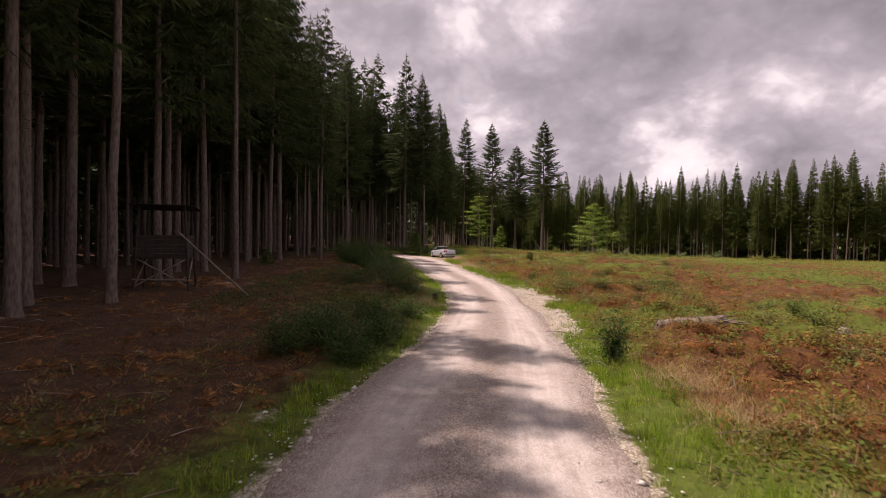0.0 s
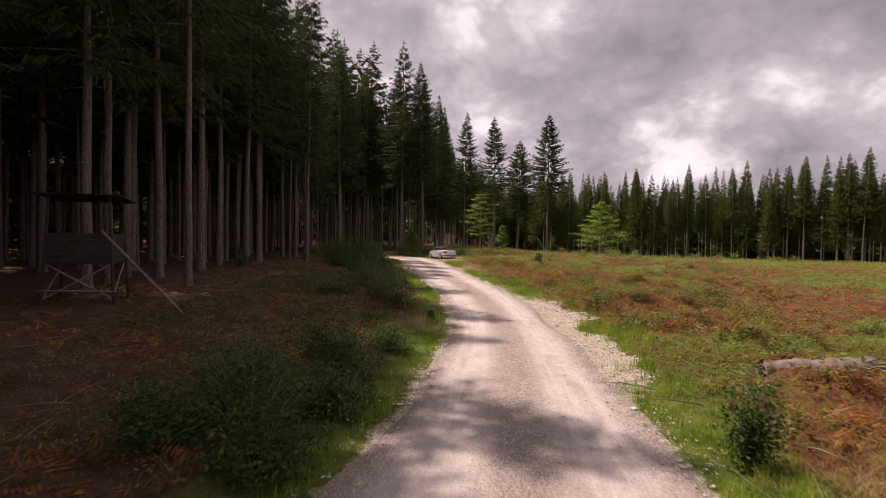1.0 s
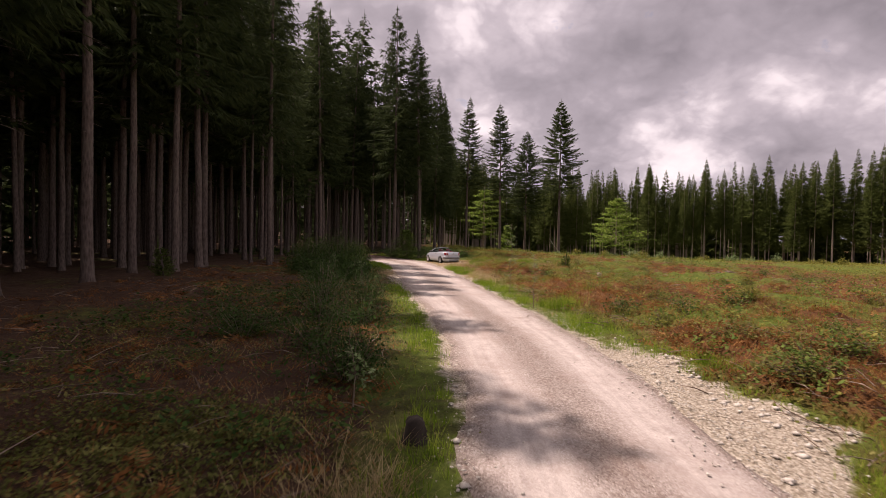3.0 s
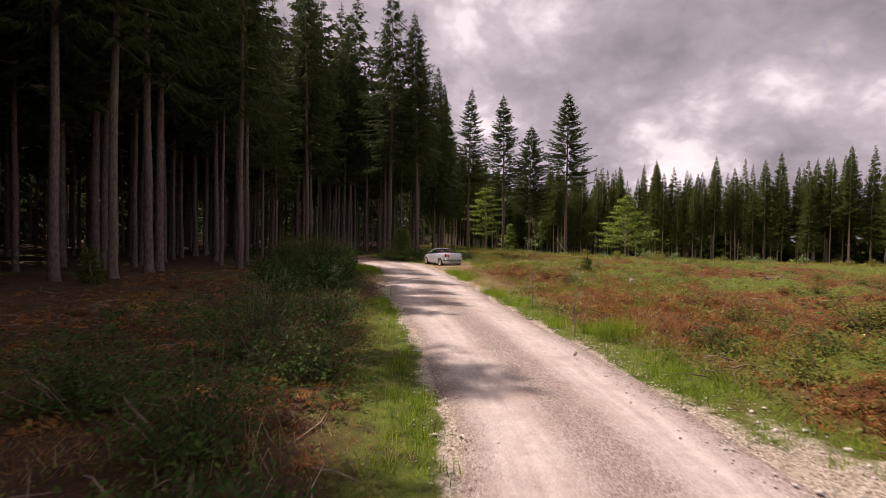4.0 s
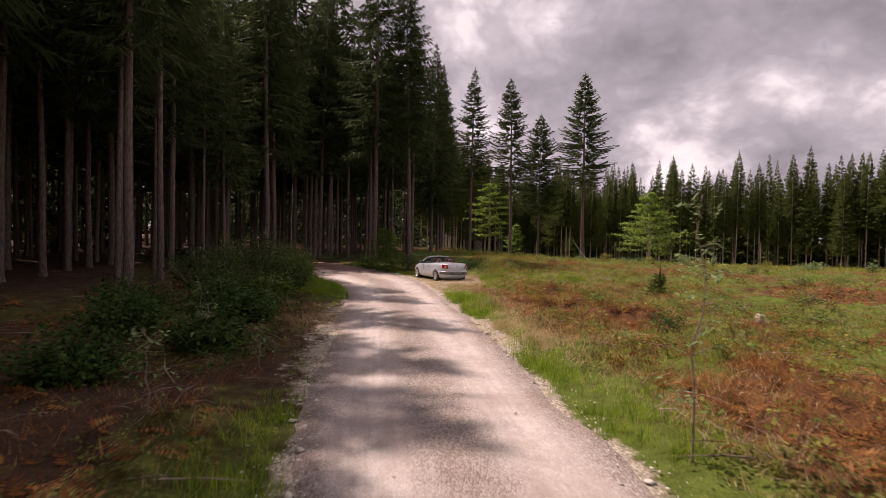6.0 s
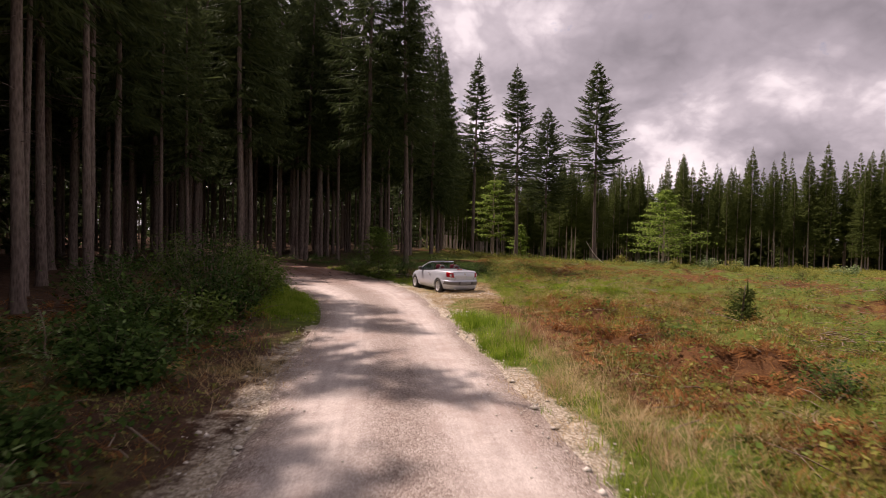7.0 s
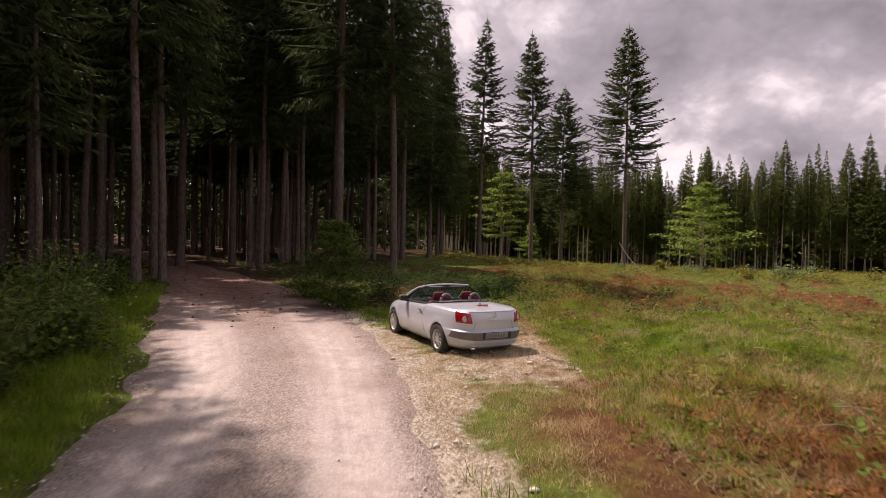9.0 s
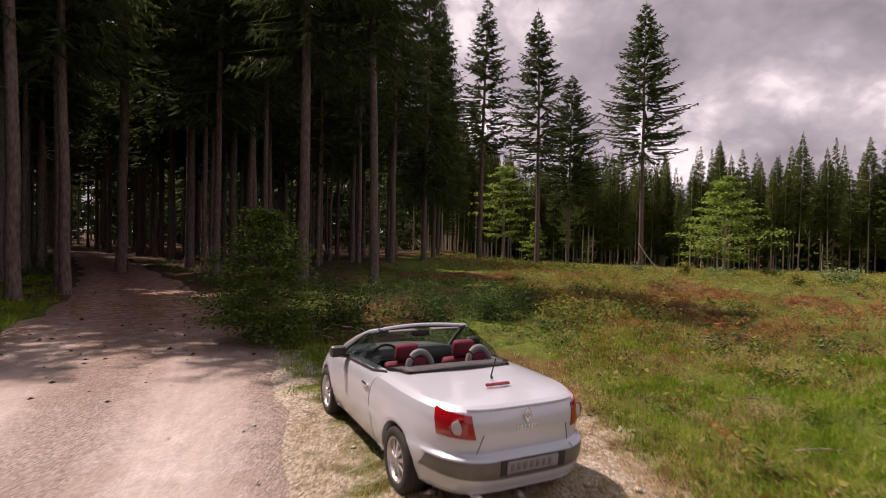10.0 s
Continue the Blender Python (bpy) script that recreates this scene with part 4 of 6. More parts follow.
def stump(seed, x, y, r, h, label):
    rng = np.random.RandomState(seed)
    s = Soup()
    z = np.array([-0.08, 0.02, 0.1, 0.5, 1.0]) * [1, 1, 1, h, h]
    s.tube(np.stack([np.zeros(5), np.zeros(5), z], -1), r * np.array([1.7, 1.45, 1.15, 1.0, 0.97]), 12)
    s.v[-1] += rng.normal(0, 0.012, s.v[-1].shape)
    e = root("tree_stump", Matrix.Translation((x, y, on_ground(x, y))), label, "tree stump")
    add_child("stem", s.mesh("stem", WOOD_DARK if r < 0.125 else BARK_THIN), e)


stump(711, -0.42, 23.6, 0.12, 0.26, "small dark tree stump in the verge grass")
stump(712, 12.2, 17.0, 0.16, 0.22, "pale cut stump in the bracken")
stump(714, 9.6, 52.0, 0.13, 0.25, "pale cut stump in the bracken")


def bare_stems(seed, x, y, n, h, label, spread=0.25):
    rng = np.random.RandomState(seed)
    e = root("dead_weed", Matrix.Translation((x, y, on_ground(x, y))), label, "dead weed")
    for k in range(n):
        s = Soup()
        az, L = rng.uniform(0, 6.283), h * rng.uniform(0.5, 1.1)
        d = np.array([math.cos(az) * rng.uniform(0.1, 0.7), math.sin(az) * rng.uniform(0.1, 0.7), 1.0])
        p = np.array([rng.normal(0, spread), rng.normal(0, spread), -0.03])
        s.tube(np.stack([p, p + d * L * 0.55 + rng.normal(0, 0.02, 3), p + d * L + rng.normal(0, 0.05, 3)]), [0.008, 0.006, 0.002], 3)
        add_child("stalk", s.mesh("stalk", STRAW), e)


bare_stems(721, 1.5, 54.2, 26, 0.75, "clump of bleached dead stems at the verge")
bare_stems(722, 2.6, 50.6, 14, 0.55, "clump of bleached dead stems at the verge")
bare_stems(723, -1.9, 28.2, 18, 0.6, "clump of bleached dead stems at the verge")
bare_stems(724, 2.2, 47.5, 22, 0.5, "clump of bleached dead stems at the verge")


def brash_heap(seed, x, y, n, r, label):
    rng = np.random.RandomState(seed)
    e = root("brash_heap", Matrix.Translation((x, y, on_ground(x, y))), label, "brash heap")
    for k in range(n):
        s = Soup()
        az, L = rng.uniform(0, 6.283), rng.uniform(0.15, 0.6)
        p = np.array([rng.normal(0, r), rng.normal(0, r), rng.uniform(0.02, 0.18)])
        d = np.array([math.cos(az), math.sin(az), rng.uniform(-0.08, 0.15)]) * L
        s.tube(np.stack([p, p + d * 0.5 + [0, 0, 0.03], p + d]), np.array([0.014, 0.011, 0.004]) * rng.uniform(0.6, 1.4), 4)
        add_child("branch", s.mesh("branch", TWIG), e)


brash_heap(731, 9.2, 55.0, 46, 0.9, "loose heap of bleached branches in the bracken")
brash_heap(732, 5.2, 33.4, 34, 0.8, "loose heap of bleached branches in the bracken")
brash_heap(733, 8.5, 66.5, 26, 0.7, "loose heap of bleached branches in the grass")
brash_heap(734, -3.0, 74.0, 30, 0.8, "loose heap of bleached branches under the shrubs")
brash_heap(736, -10.2, 61.5, 40, 1.1, "loose heap of bleached branches under the shrubs")
# bent birch pole far out
s = Soup()
th = np.linspace(0, 1, 12)
s.tube(np.stack([17.2 + 2.9 * th, 110.0 - 0.5 * th, on_ground(18, 110) + 2.9 * (1 - th) ** 1.8], -1), np.linspace(0.035, 0.06, 12), 6)
tagged(new("bent_birch_pole", s.mesh("bent_birch_pole", STONE)), "bent pale birch pole leaning out of the heath", "pole")
# ---- convertible car ----
CAR = pose(0.199, 65.89, 0.0, 0, 0, 26.35)      # under the middle of the rear axle, nose along +y
BASE = 2.522                                     # wheelbase
PAINT_M, _N = material("silver_paint")
_flake = noise_of(_N, object_place(_N), 900.0, 2.0)
_dust = noise_of(_N, object_place(_N), 3.0, 5.0)
finish(_N, mix(_N, math_of(_N, "MULTIPLY", _dust, 0.14), ramp(_N, _flake, [(0.3, (0.50, 0.54, 0.61)), (0.7, (0.61, 0.655, 0.73))]), (0.47, 0.45, 0.42)), 0.34, metallic=0.25, coat=0.8)
# dark grey; on the bumper this colour stands for the reflected ground
DARK_GREY = plain_material("dark_grey_metallic", (0.12, 0.115, 0.11), (0.17, 0.165, 0.155), 4.0, 0.38, 0.0, 0.4)
BLACK = plain_material("black_trim", (0.012, 0.012, 0.013), (0.03, 0.03, 0.03), 40.0, 0.55, 0.1)
TYRE = plain_material("tyre_rubber", (0.018, 0.017, 0.016), (0.045, 0.04, 0.036), 30.0, 0.85, 0.3)
ALLOY = plain_material("alloy_rim", (0.55, 0.55, 0.56), (0.68, 0.68, 0.69), 12.0, 0.32, 0.0, 0.85)
CHROME = plain_material("chrome", (0.80, 0.80, 0.81), (0.86, 0.86, 0.87), 8.0, 0.10, 0.0, 1.0)
CLOTH_RED = plain_material("red_upholstery", (0.10, 0.006, 0.016), (0.165, 0.012, 0.028), 60.0, 0.75, 0.3)
CLOTH_DARK = plain_material("dark_upholstery", (0.02, 0.02, 0.022), (0.045, 0.043, 0.045), 60.0, 0.8, 0.3)
GREY_PAD = plain_material("grey_tonneau", (0.12, 0.118, 0.12), (0.18, 0.176, 0.176), 30.0, 0.6, 0.15)
LAMP_RED = plain_material("red_lamp_lens", (0.27, 0.005, 0.010), (0.38, 0.010, 0.014), 50.0, 0.12, 0.0, coat=1.0)
LAMP_CLEAR = plain_material("clear_lamp_lens", (0.36, 0.33, 0.33), (0.50, 0.46, 0.46), 70.0, 0.15, 0.0, coat=1.0)
PLATE = plain_material("plate_white", (0.20, 0.20, 0.205), (0.27, 0.27, 0.27), 8.0, 0.5, 0.0)
GLASS, _N = material("window_glass")
_g = _N("ShaderNodeBsdfGlossy", (0.9, 0.95, 0.93, 1), 0.02)
_t = _N("ShaderNodeBsdfTransparent", (0.40, 0.46, 0.44, 1))
_N("ShaderNodeOutputMaterial", _N("ShaderNodeMixShader", 0.10, _t.outputs[0], _g.outputs[0]).outputs[0])

ZS = np.array([0.17, 0.20, 0.27, 0.36, 0.46, 0.545, 0.575, 0.60, 0.68, 0.78, 0.88, 0.95, 0.99])
WS = np.array([0.66, 0.74, 0.815, 0.845, 0.862, 0.870, 0.870, 0.868, 0.868, 0.862, 0.845, 0.815, 0.760])
RS = np.array([-0.62, -0.72, -0.86, -0.925, -0.95, -0.955, -0.945, -0.868, -0.880, -0.895, -0.885, -0.858, -0.800])
FS = np.array([3.05, 3.15, 3.30, 3.36, 3.39, 3.39, 3.38, 3.36, 3.32, 3.22, 3.02, 2.75, 2.40])
POW = 4.6


def level(z):
    return np.interp(z, ZS, WS), np.interp(z, ZS, RS), np.interp(z, ZS, FS)


def droop(y, z):
    """The belt falls gently towards the nose."""
    k = 1 - 0.20 * smoothstep(0.3, 3.2, y)
    return np.where(z > 0.5, 0.5 + (z - 0.5) * k, z)


def raised(y, z):
    return np.where(z > 0.5, 0.5 + (z - 0.5) / (1 - 0.20 * smoothstep(0.3, 3.2, y)), z)


def arch_flare(y, z):
    d = np.minimum(np.hypot(y, z - 0.315), np.hypot(y - BASE, z - 0.315))
    return 0.022 * np.exp(-((d - 0.395) / 0.055) ** 2)


def outline(phi, z):
    """A point of the body at level z; phi 0 at the middle of the tail, pi/2 on the flank, pi at the nose; negative on the left."""
    w, r, f = level(z)
    mid, half = (r + f) / 2, (f - r) / 2
    x = np.sign(np.sin(phi)) * w * np.abs(np.sin(phi)) ** (2 / POW)
    y = mid - np.sign(np.cos(phi)) * half * np.abs(np.cos(phi)) ** (2 / POW)
    zz = droop(y, z)
    x = x + np.sign(x) * arch_flare(y, zz) * smoothstep(0.6, 0.8, np.abs(x))
    return np.stack(np.broadcast_arrays(x, y, zz), -1)


def phi_of_x(x, z):
    w, r, f = level(z)
    return np.sign(x) * np.arcsin(np.clip(np.abs(x) / w, 0, 1) ** (POW / 2))


def phi_of_y(y, z, side):
    w, r, f = level(z)
    c = (y - (r + f) / 2) / ((f - r) / 2)
    return side * np.arccos(-np.sign(c) * np.clip(np.abs(c), 0, 1) ** (POW / 2))


def grid_faces(a, b):
    i = np.arange(a * b).reshape(a, b)
    return np.stack([i[:-1, :-1], i[:-1, 1:], i[1:, 1:], i[1:, :-1]], -1).reshape(-1, 4)


def sharpen(me, angle=32):
    bm = bmesh.new()
    bm.from_mesh(me)
    bmesh.ops.remove_doubles(bm, verts=bm.verts, dist=0.0004)
    bmesh.ops.recalc_face_normals(bm, faces=bm.faces)
    for f in bm.faces:
        f.smooth = True
    for e in bm.edges:
        if len(e.link_faces) == 2 and e.calc_face_angle(0) > radians(angle):
            e.smooth = False
    bm.to_mesh(me)
    bm.free()
    return me


def panel(name, corners, mat, parent, proud=0.004, n=14, depth=0.012, label="", bend=None):
    """A patch that lies on the body: corners (phi, z) as a, b, c, d in turn, with folded-in edges."""
    u, v = np.meshgrid(np.linspace(0, 1, n), np.linspace(0, 1, n))
    a, b, c, d = (np.array(p, float) for p in corners)
    p = (a * (1 - u[..., None]) + b * u[..., None]) * (1 - v[..., None]) + (d * (1 - u[..., None]) + c * u[..., None]) * v[..., None]
    if bend is not None:
        p[..., 1] += bend * np.sin(math.pi * u)
    pts = outline(p[..., 0], p[..., 1])
    du, dv = np.gradient(pts, axis=1), np.gradient(pts, axis=0)
    nrm = np.cross(du, dv)
    nrm /= np.linalg.norm(nrm, axis=-1, keepdims=True) + 1e-9
    mid = np.array([0, 1.2, 0.5])
    nrm *= np.sign(((pts - mid) * nrm).sum(-1, keepdims=True))
    top, low = pts + nrm * proud, pts - nrm * depth
    k = n * n
    ring = np.concatenate([np.arange(n), np.arange(2 * n - 1, k, n), np.arange(k - 2, k - n - 1, -1), np.arange(k - 2 * n, 0, -n)])
    nxt = np.roll(ring, -1)
    faces = np.concatenate([grid_faces(n, n), np.stack([ring, nxt, nxt + k, ring + k], -1)])
    me = mesh_of(name, np.concatenate([top.reshape(-1, 3), low.reshape(-1, 3)]), faces, mat)
    return add_child(name, sharpen(me, 40), parent, label)


def tube_part(name, points, radius, mat, parent, sides=10, label=""):
    s = Soup()
    s.tube(np.array(points, float), np.full(len(points), radius) if np.isscalar(radius) else radius, sides)
    return add_child(name, sharpen(s.mesh(name, mat, True), 50), parent, label)


def box_part(name, size, at, mat, parent, bevel=0.03, label="", seg=3, turn=(0, 0, 0)):
    bm = bmesh.new()
    bmesh.ops.create_cube(bm, size=1, matrix=Matrix.Diagonal((*size, 1)))
    bmesh.ops.bevel(bm, geom=bm.edges[:], offset=bevel, segments=seg, profile=0.5, affect="EDGES")
    bmesh.ops.transform(bm, matrix=pose(*at, *turn), verts=bm.verts)
    for f in bm.faces:
        f.smooth = True
    return part(name, bm, mat, parent, label)


def cut(me, cutters):
    """The mesh less the cutters (bmeshes), worked out once."""
    ob = new("raw", me)
    temps = []
    for c in cutters:
        cm = bpy.data.meshes.new("cutter")
        c.to_mesh(cm)
        c.free()
        co = new("cutter", cm)
        temps.append(co)
        mod = ob.modifiers.new("cut", "BOOLEAN")
        mod.operation, mod.object, mod.solver = "DIFFERENCE", co, "EXACT"
    dg = bpy.context.evaluated_depsgraph_get()
    dg.update()
    out = bpy.data.meshes.new_from_object(ob.evaluated_get(dg))
    for o in temps + [ob]:
        bpy.data.objects.remove(o)
    return out


def car_body():
    phis = np.concatenate([np.linspace(-math.pi, math.pi, 161)[:-1]])
    zs = np.concatenate([np.linspace(0.17, 0.54, 12), [0.56, 0.575, 0.59], np.linspace(0.61, 0.95, 12), [0.97, 0.982, 0.99]])
    rings = [outline(phis, np.full(len(phis), z)) for z in zs]
    top = rings[-1]
    mid = np.array([0, 1.0, 0])
    for k, lift in ((0.90, 0.012), (0.72, 0.030), (0.45, 0.043), (0.15, 0.050)):
        r = mid + (top - mid) * [k, k, 1]
        r[:, 2] += lift * (1 - 0.3 * smoothstep(0.5, 3, r[:, 1]))
        rings.append(r)
    n = len(phis)
    pts = np.concatenate(rings)
    i = np.arange(len(rings) * n).reshape(len(rings), n)
    j = np.roll(i, -1, 1)
    faces = np.stack([i[:-1], j[:-1], j[1:], i[1:]], -1).reshape(-1, 4)
    me = mesh_of("body", pts, faces, PAINT_M)
    bm = bmesh.new()
    bm.from_mesh(me)
    bm.verts.ensure_lookup_table()
    bm.faces.new([bm.verts[k] for k in range(n)][::-1])
    bm.faces.new([bm.verts[(len(rings) - 1) * n + k] for k in range(n)])
    bmesh.ops.recalc_face_normals(bm, faces=bm.faces)
    bm.to_mesh(me)
    bm.free()
    cutters = []
    for y in (0.0, BASE):
        for sx in (-1, 1):
            c = bmesh.new()
            bmesh.ops.create_cone(c, cap_ends=True, segments=48, radius1=0.355, radius2=0.355, depth=0.5, matrix=pose(sx * 0.86, y, 0.315, 0, 90, 0))
            cutters.append(c)
    c = bmesh.new()
    bmesh.ops.create_cube(c, size=1, matrix=pose(0, 1.22, 0.86) @ Matrix.Diagonal((1.40, 1.50, 1.1, 1)))
    bmesh.ops.bevel(c, geom=[e for e in c.edges if abs(e.verts[0].co.z - e.verts[1].co.z) > 0.5], offset=0.16, segments=5, profile=0.5, affect="EDGES")
    cutters.append(c)
    return sharpen(cut(me, cutters), 30)


def wheel(parent, x, y, side):
    w = root("wheel", Matrix.Translation((x, y, 0.315)), "", "")
    w.parent = parent
    bm = bmesh.new()
    prof = [(0.205, -0.10), (0.215, -0.108), (0.27, -0.112), (0.300, -0.098), (0.314, -0.07), (0.315, 0.0), (0.314, 0.07), (0.300, 0.098), (0.27, 0.112), (0.215, 0.108), (0.205, 0.10)]
    seg = 48
    vs = [[bm.verts.new((xx, r * math.cos(6.2832 * k / seg), r * math.sin(6.2832 * k / seg))) for r, xx in prof] for k in range(seg)]
    for k in range(seg):
        for q in range(len(prof) - 1):
            f = bm.faces.new((vs[k][q], vs[k][q + 1], vs[(k + 1) % seg][q + 1], vs[(k + 1) % seg][q]))
            f.smooth = True
    bmesh.ops.recalc_face_normals(bm, faces=bm.faces)
    part("tyre", bm, TYRE, w)
    # rim: barrel, lip, nine spokes and hub
    bm = bmesh.new()
    prof = [(0.150, -0.09), (0.198, -0.09), (0.206, 0.085), (0.214, 0.104), (0.203, 0.108), (0.190, 0.09), (0.180, 0.02), (0.150, -0.02)]
    vs = [[bm.verts.new((side * xx, r * math.cos(6.2832 * k / seg), r * math.sin(6.2832 * k / seg))) for r, xx in prof] for k in range(seg)]
    for k in range(seg):
        for q in range(len(prof) - 1):
            f = bm.faces.new((vs[k][q], vs[k][q + 1], vs[(k + 1) % seg][q + 1], vs[(k + 1) % seg][q]))
            f.smooth = True
    bmesh.ops.recalc_face_normals(bm, faces=bm.faces)
    part("rim", bm, ALLOY, w, "bright alloy rim")
    for k in range(9):
        bm = bmesh.new()
        bmesh.ops.create_cube(bm, size=1, matrix=Matrix.Rotation(6.2832 * k / 9, 4, "X") @ pose(side * 0.075, 0, 0.115, 0, side * -8, 0) @ Matrix.Diagonal((0.03, 0.036, 0.17, 1)))
        bmesh.ops.bevel(bm, geom=bm.edges[:], offset=0.008, segments=2, profile=0.5, affect="EDGES")
        part("spoke", bm, ALLOY, w)
    bm = bmesh.new()
    bmesh.ops.create_cone(bm, cap_ends=True, segments=24, radius1=0.055, radius2=0.04, depth=0.05, matrix=pose(side * 0.085, 0, 0, 0, side * 90, 0))
    part("hub_cap", bm, ALLOY, w)
    bm = bmesh.new()
    bmesh.ops.create_cone(bm, cap_ends=True, segments=24, radius1=0.145, radius2=0.145, depth=0.02, matrix=pose(side * -0.01, 0, 0, 0, 90, 0))
    part("brake_disc", bm, BLACK, w)
    return w


def seat(parent, x, y, rear=False):
    s = root("rear_seat" if rear else "front_seat", Matrix.Translation((x, y, 0.36)), "", "")
    s.parent = parent
    wide = 0.56 if rear else 0.50
    box_part("cushion", (wide, 0.50, 0.16), (0, 0.16, 0.06), CLOTH_DARK, s, 0.05)
    box_part("backrest", (wide - 0.02, 0.13, 0.60 if not rear else 0.46), (0, -0.12, 0.34 if not rear else 0.28), CLOTH_RED if not rear else CLOTH_DARK, s, 0.05, turn=(12, 0, 0))
    box_part("bolster", (wide - 0.14, 0.05, 0.46 if not rear else 0.34), (0, -0.045, 0.36 if not rear else 0.28), CLOTH_RED, s, 0.024, turn=(12, 0, 0))
    if rear:
        return
    box_part("seat_back_panel", (wide - 0.07, 0.03, 0.50), (0, -0.205, 0.32), CLOTH_DARK, s, 0.014, turn=(12, 0, 0))
    box_part("head_restraint", (0.27, 0.11, 0.20), (0, -0.22, 0.74), CLOTH_RED, s, 0.045, turn=(10, 0, 0))


def build_car():
    car = root("convertible_car", CAR, "silver two-door convertible parked with its roof down, red seats", "car")
    body = add_child("body", car_body(), car)
    for side in (-1, 1):
        for y in (0.0, BASE):
            wheel(car, side * 0.755, y, side)
    # inner arches
    for side in (-1, 1):
        for y in (0.0, BASE):
            bm = bmesh.new()
            bmesh.ops.create_cone(bm, cap_ends=True, segments=36, radius1=0.352, radius2=0.352, depth=0.02, matrix=pose(side * 0.62, y, 0.315, 0, 90, 0))
            part("wheel_arch_liner", bm, BLACK, car)
    # doors, lid and rear valance
    for side in (-1, 1):
        d = panel("door", [(phi_of_y(0.66, 0.27, side), 0.27), (phi_of_y(1.86, 0.27, side), 0.27), (phi_of_y(1.98, 0.965, side), 0.965), (phi_of_y(0.60, 0.965, side), 0.965)], PAINT_M, car, 0.005, 22)
        hy, hz = 0.86, 0.83
        hx = float(outline(phi_of_y(hy, hz, side), hz)[0])
        h = box_part("door_handle", (0.03, 0.17, 0.032), (hx + side * 0.026, hy, float(droop(hy, hz))), CHROME, d, 0.012, "bright door handle")
        panel("sill", [(phi_of_y(0.42, 0.20, side), 0.20), (phi_of_y(2.10, 0.20, side), 0.20), (phi_of_y(2.10, 0.262, side), 0.262), (phi_of_y(0.42, 0.262, side), 0.262)], PAINT_M, car, 0.012, 10)
        # mirror
        mx = side * 0.93
        m = box_part("wing_mirror", (0.20, 0.11, 0.14), (mx, 1.74, 1.00), DARK_GREY, car, 0.045, "dark grey mirror housing")
        box_part("mirror_glass", (0.155, 0.012, 0.10), (mx, 1.684, 1.00), BLACK, m, 0.004)
        box_part("mirror_foot", (0.10, 0.05, 0.05), (side * 0.83, 1.76, 0.94), BLACK, m, 0.015)
        # tail lamp over the corner
        lamp = panel("tail_lamp", [(phi_of_x(side * 0.485, 0.735), 0.735), (phi_of_x(side * 0.735, 0.755), 0.755), (phi_of_y(-0.55, 0.962, side), 0.962), (phi_of_x(side * 0.51, 0.925), 0.925)], LAMP_RED, car, 0.010, 16, label="red rear lamp cluster")
        px, pz = side * 0.615, 0.835
        c = outline(phi_of_x(px, pz), pz)
        bm = bmesh.new()
        bmesh.ops.create_uvsphere(bm, u_segments=24, v_segments=12, radius=0.066, matrix=pose(float(c[0]), float(c[1]) - 0.006, float(c[2]), -12, 0, side * 18) @ Matrix.Diagonal((1, 0.22, 1, 1)))
        for f in bm.faces:
            f.smooth = True
        part("reversing_lamp", bm, LAMP_CLEAR, lamp, "round clear reversing lamp")
        bm = bmesh.new()
        s = Soup()
        th = np.linspace(0, 6.2832, 33)
        s.tube(np.stack([c[0] + 0.071 * np.cos(th), np.full(33, c[1] - 0.008) + 0.02 * side * np.cos(th), c[2] + 0.071 * np.sin(th)], -1), np.full(33, 0.007), 6)
        add_child("lamp_ring", s.mesh("lamp_ring", LAMP_RED, True), lamp)
        bm.free()
        # bumper band, its dark grey painting in the ground's reflection, and bright strip
        panel("bumper_insert", [(0.0, 0.40), (phi_of_y(-0.42, 0.44, side), 0.44), (phi_of_y(-0.52, 0.56, side), 0.56), (0.0, 0.56)], DARK_GREY, car, 0.006, 18, label="bumper band with the ground's reflection put into its darker grey")
        panel("bumper_strip", [(phi_of_x(side * 0.46, 0.566), 0.566), (phi_of_y(-0.46, 0.572, side), 0.572), (phi_of_y(-0.45, 0.592, side), 0.592), (phi_of_x(side * 0.46, 0.588), 0.588)], PAINT_M, car, 0.012, 12, label="silver bumper strip")
        # boot lid cut lines
        seam = [outline(phi_of_x(side * (0.47 - 0.05 * t), 0.60 + 0.17 * t), 0.60 + 0.17 * t) + [0, -0.002, 0] for t in np.linspace(0, 1, 8)]
        tube_part("lid_seam", seam, 0.003, BLACK, car, 5)
    panel("rear_valance", [(phi_of_x(-0.72, 0.22), 0.22), (phi_of_x(0.72, 0.22), 0.22), (phi_of_x(0.76, 0.285), 0.285), (phi_of_x(-0.76, 0.285), 0.285)], PAINT_M, car, 0.006, 16)
    # lid lip, lamp, badge and letters
    lip = [outline(phi_of_x(x, 0.955), 0.955) + [0, 0.004, 0.012] for x in np.linspace(-0.54, 0.54, 13)]
    tube_part("lid_lip", lip, 0.014, PAINT_M, car, 8)
    box_part("high_brake_lamp", (0.26, 0.035, 0.03), (0, -0.40, 1.042), LAMP_RED, car, 0.012, "red high brake lamp", turn=(-3, 0, 0))
    tube_part("aerial", [(0.06, -0.20, 1.035), (0.055, -0.19, 1.07), (0.035, -0.30, 1.26)], [0.016, 0.008, 0.005], BLACK, car, 8)
    by = float(outline(phi_of_x(0.001, 0.885), 0.885)[1])
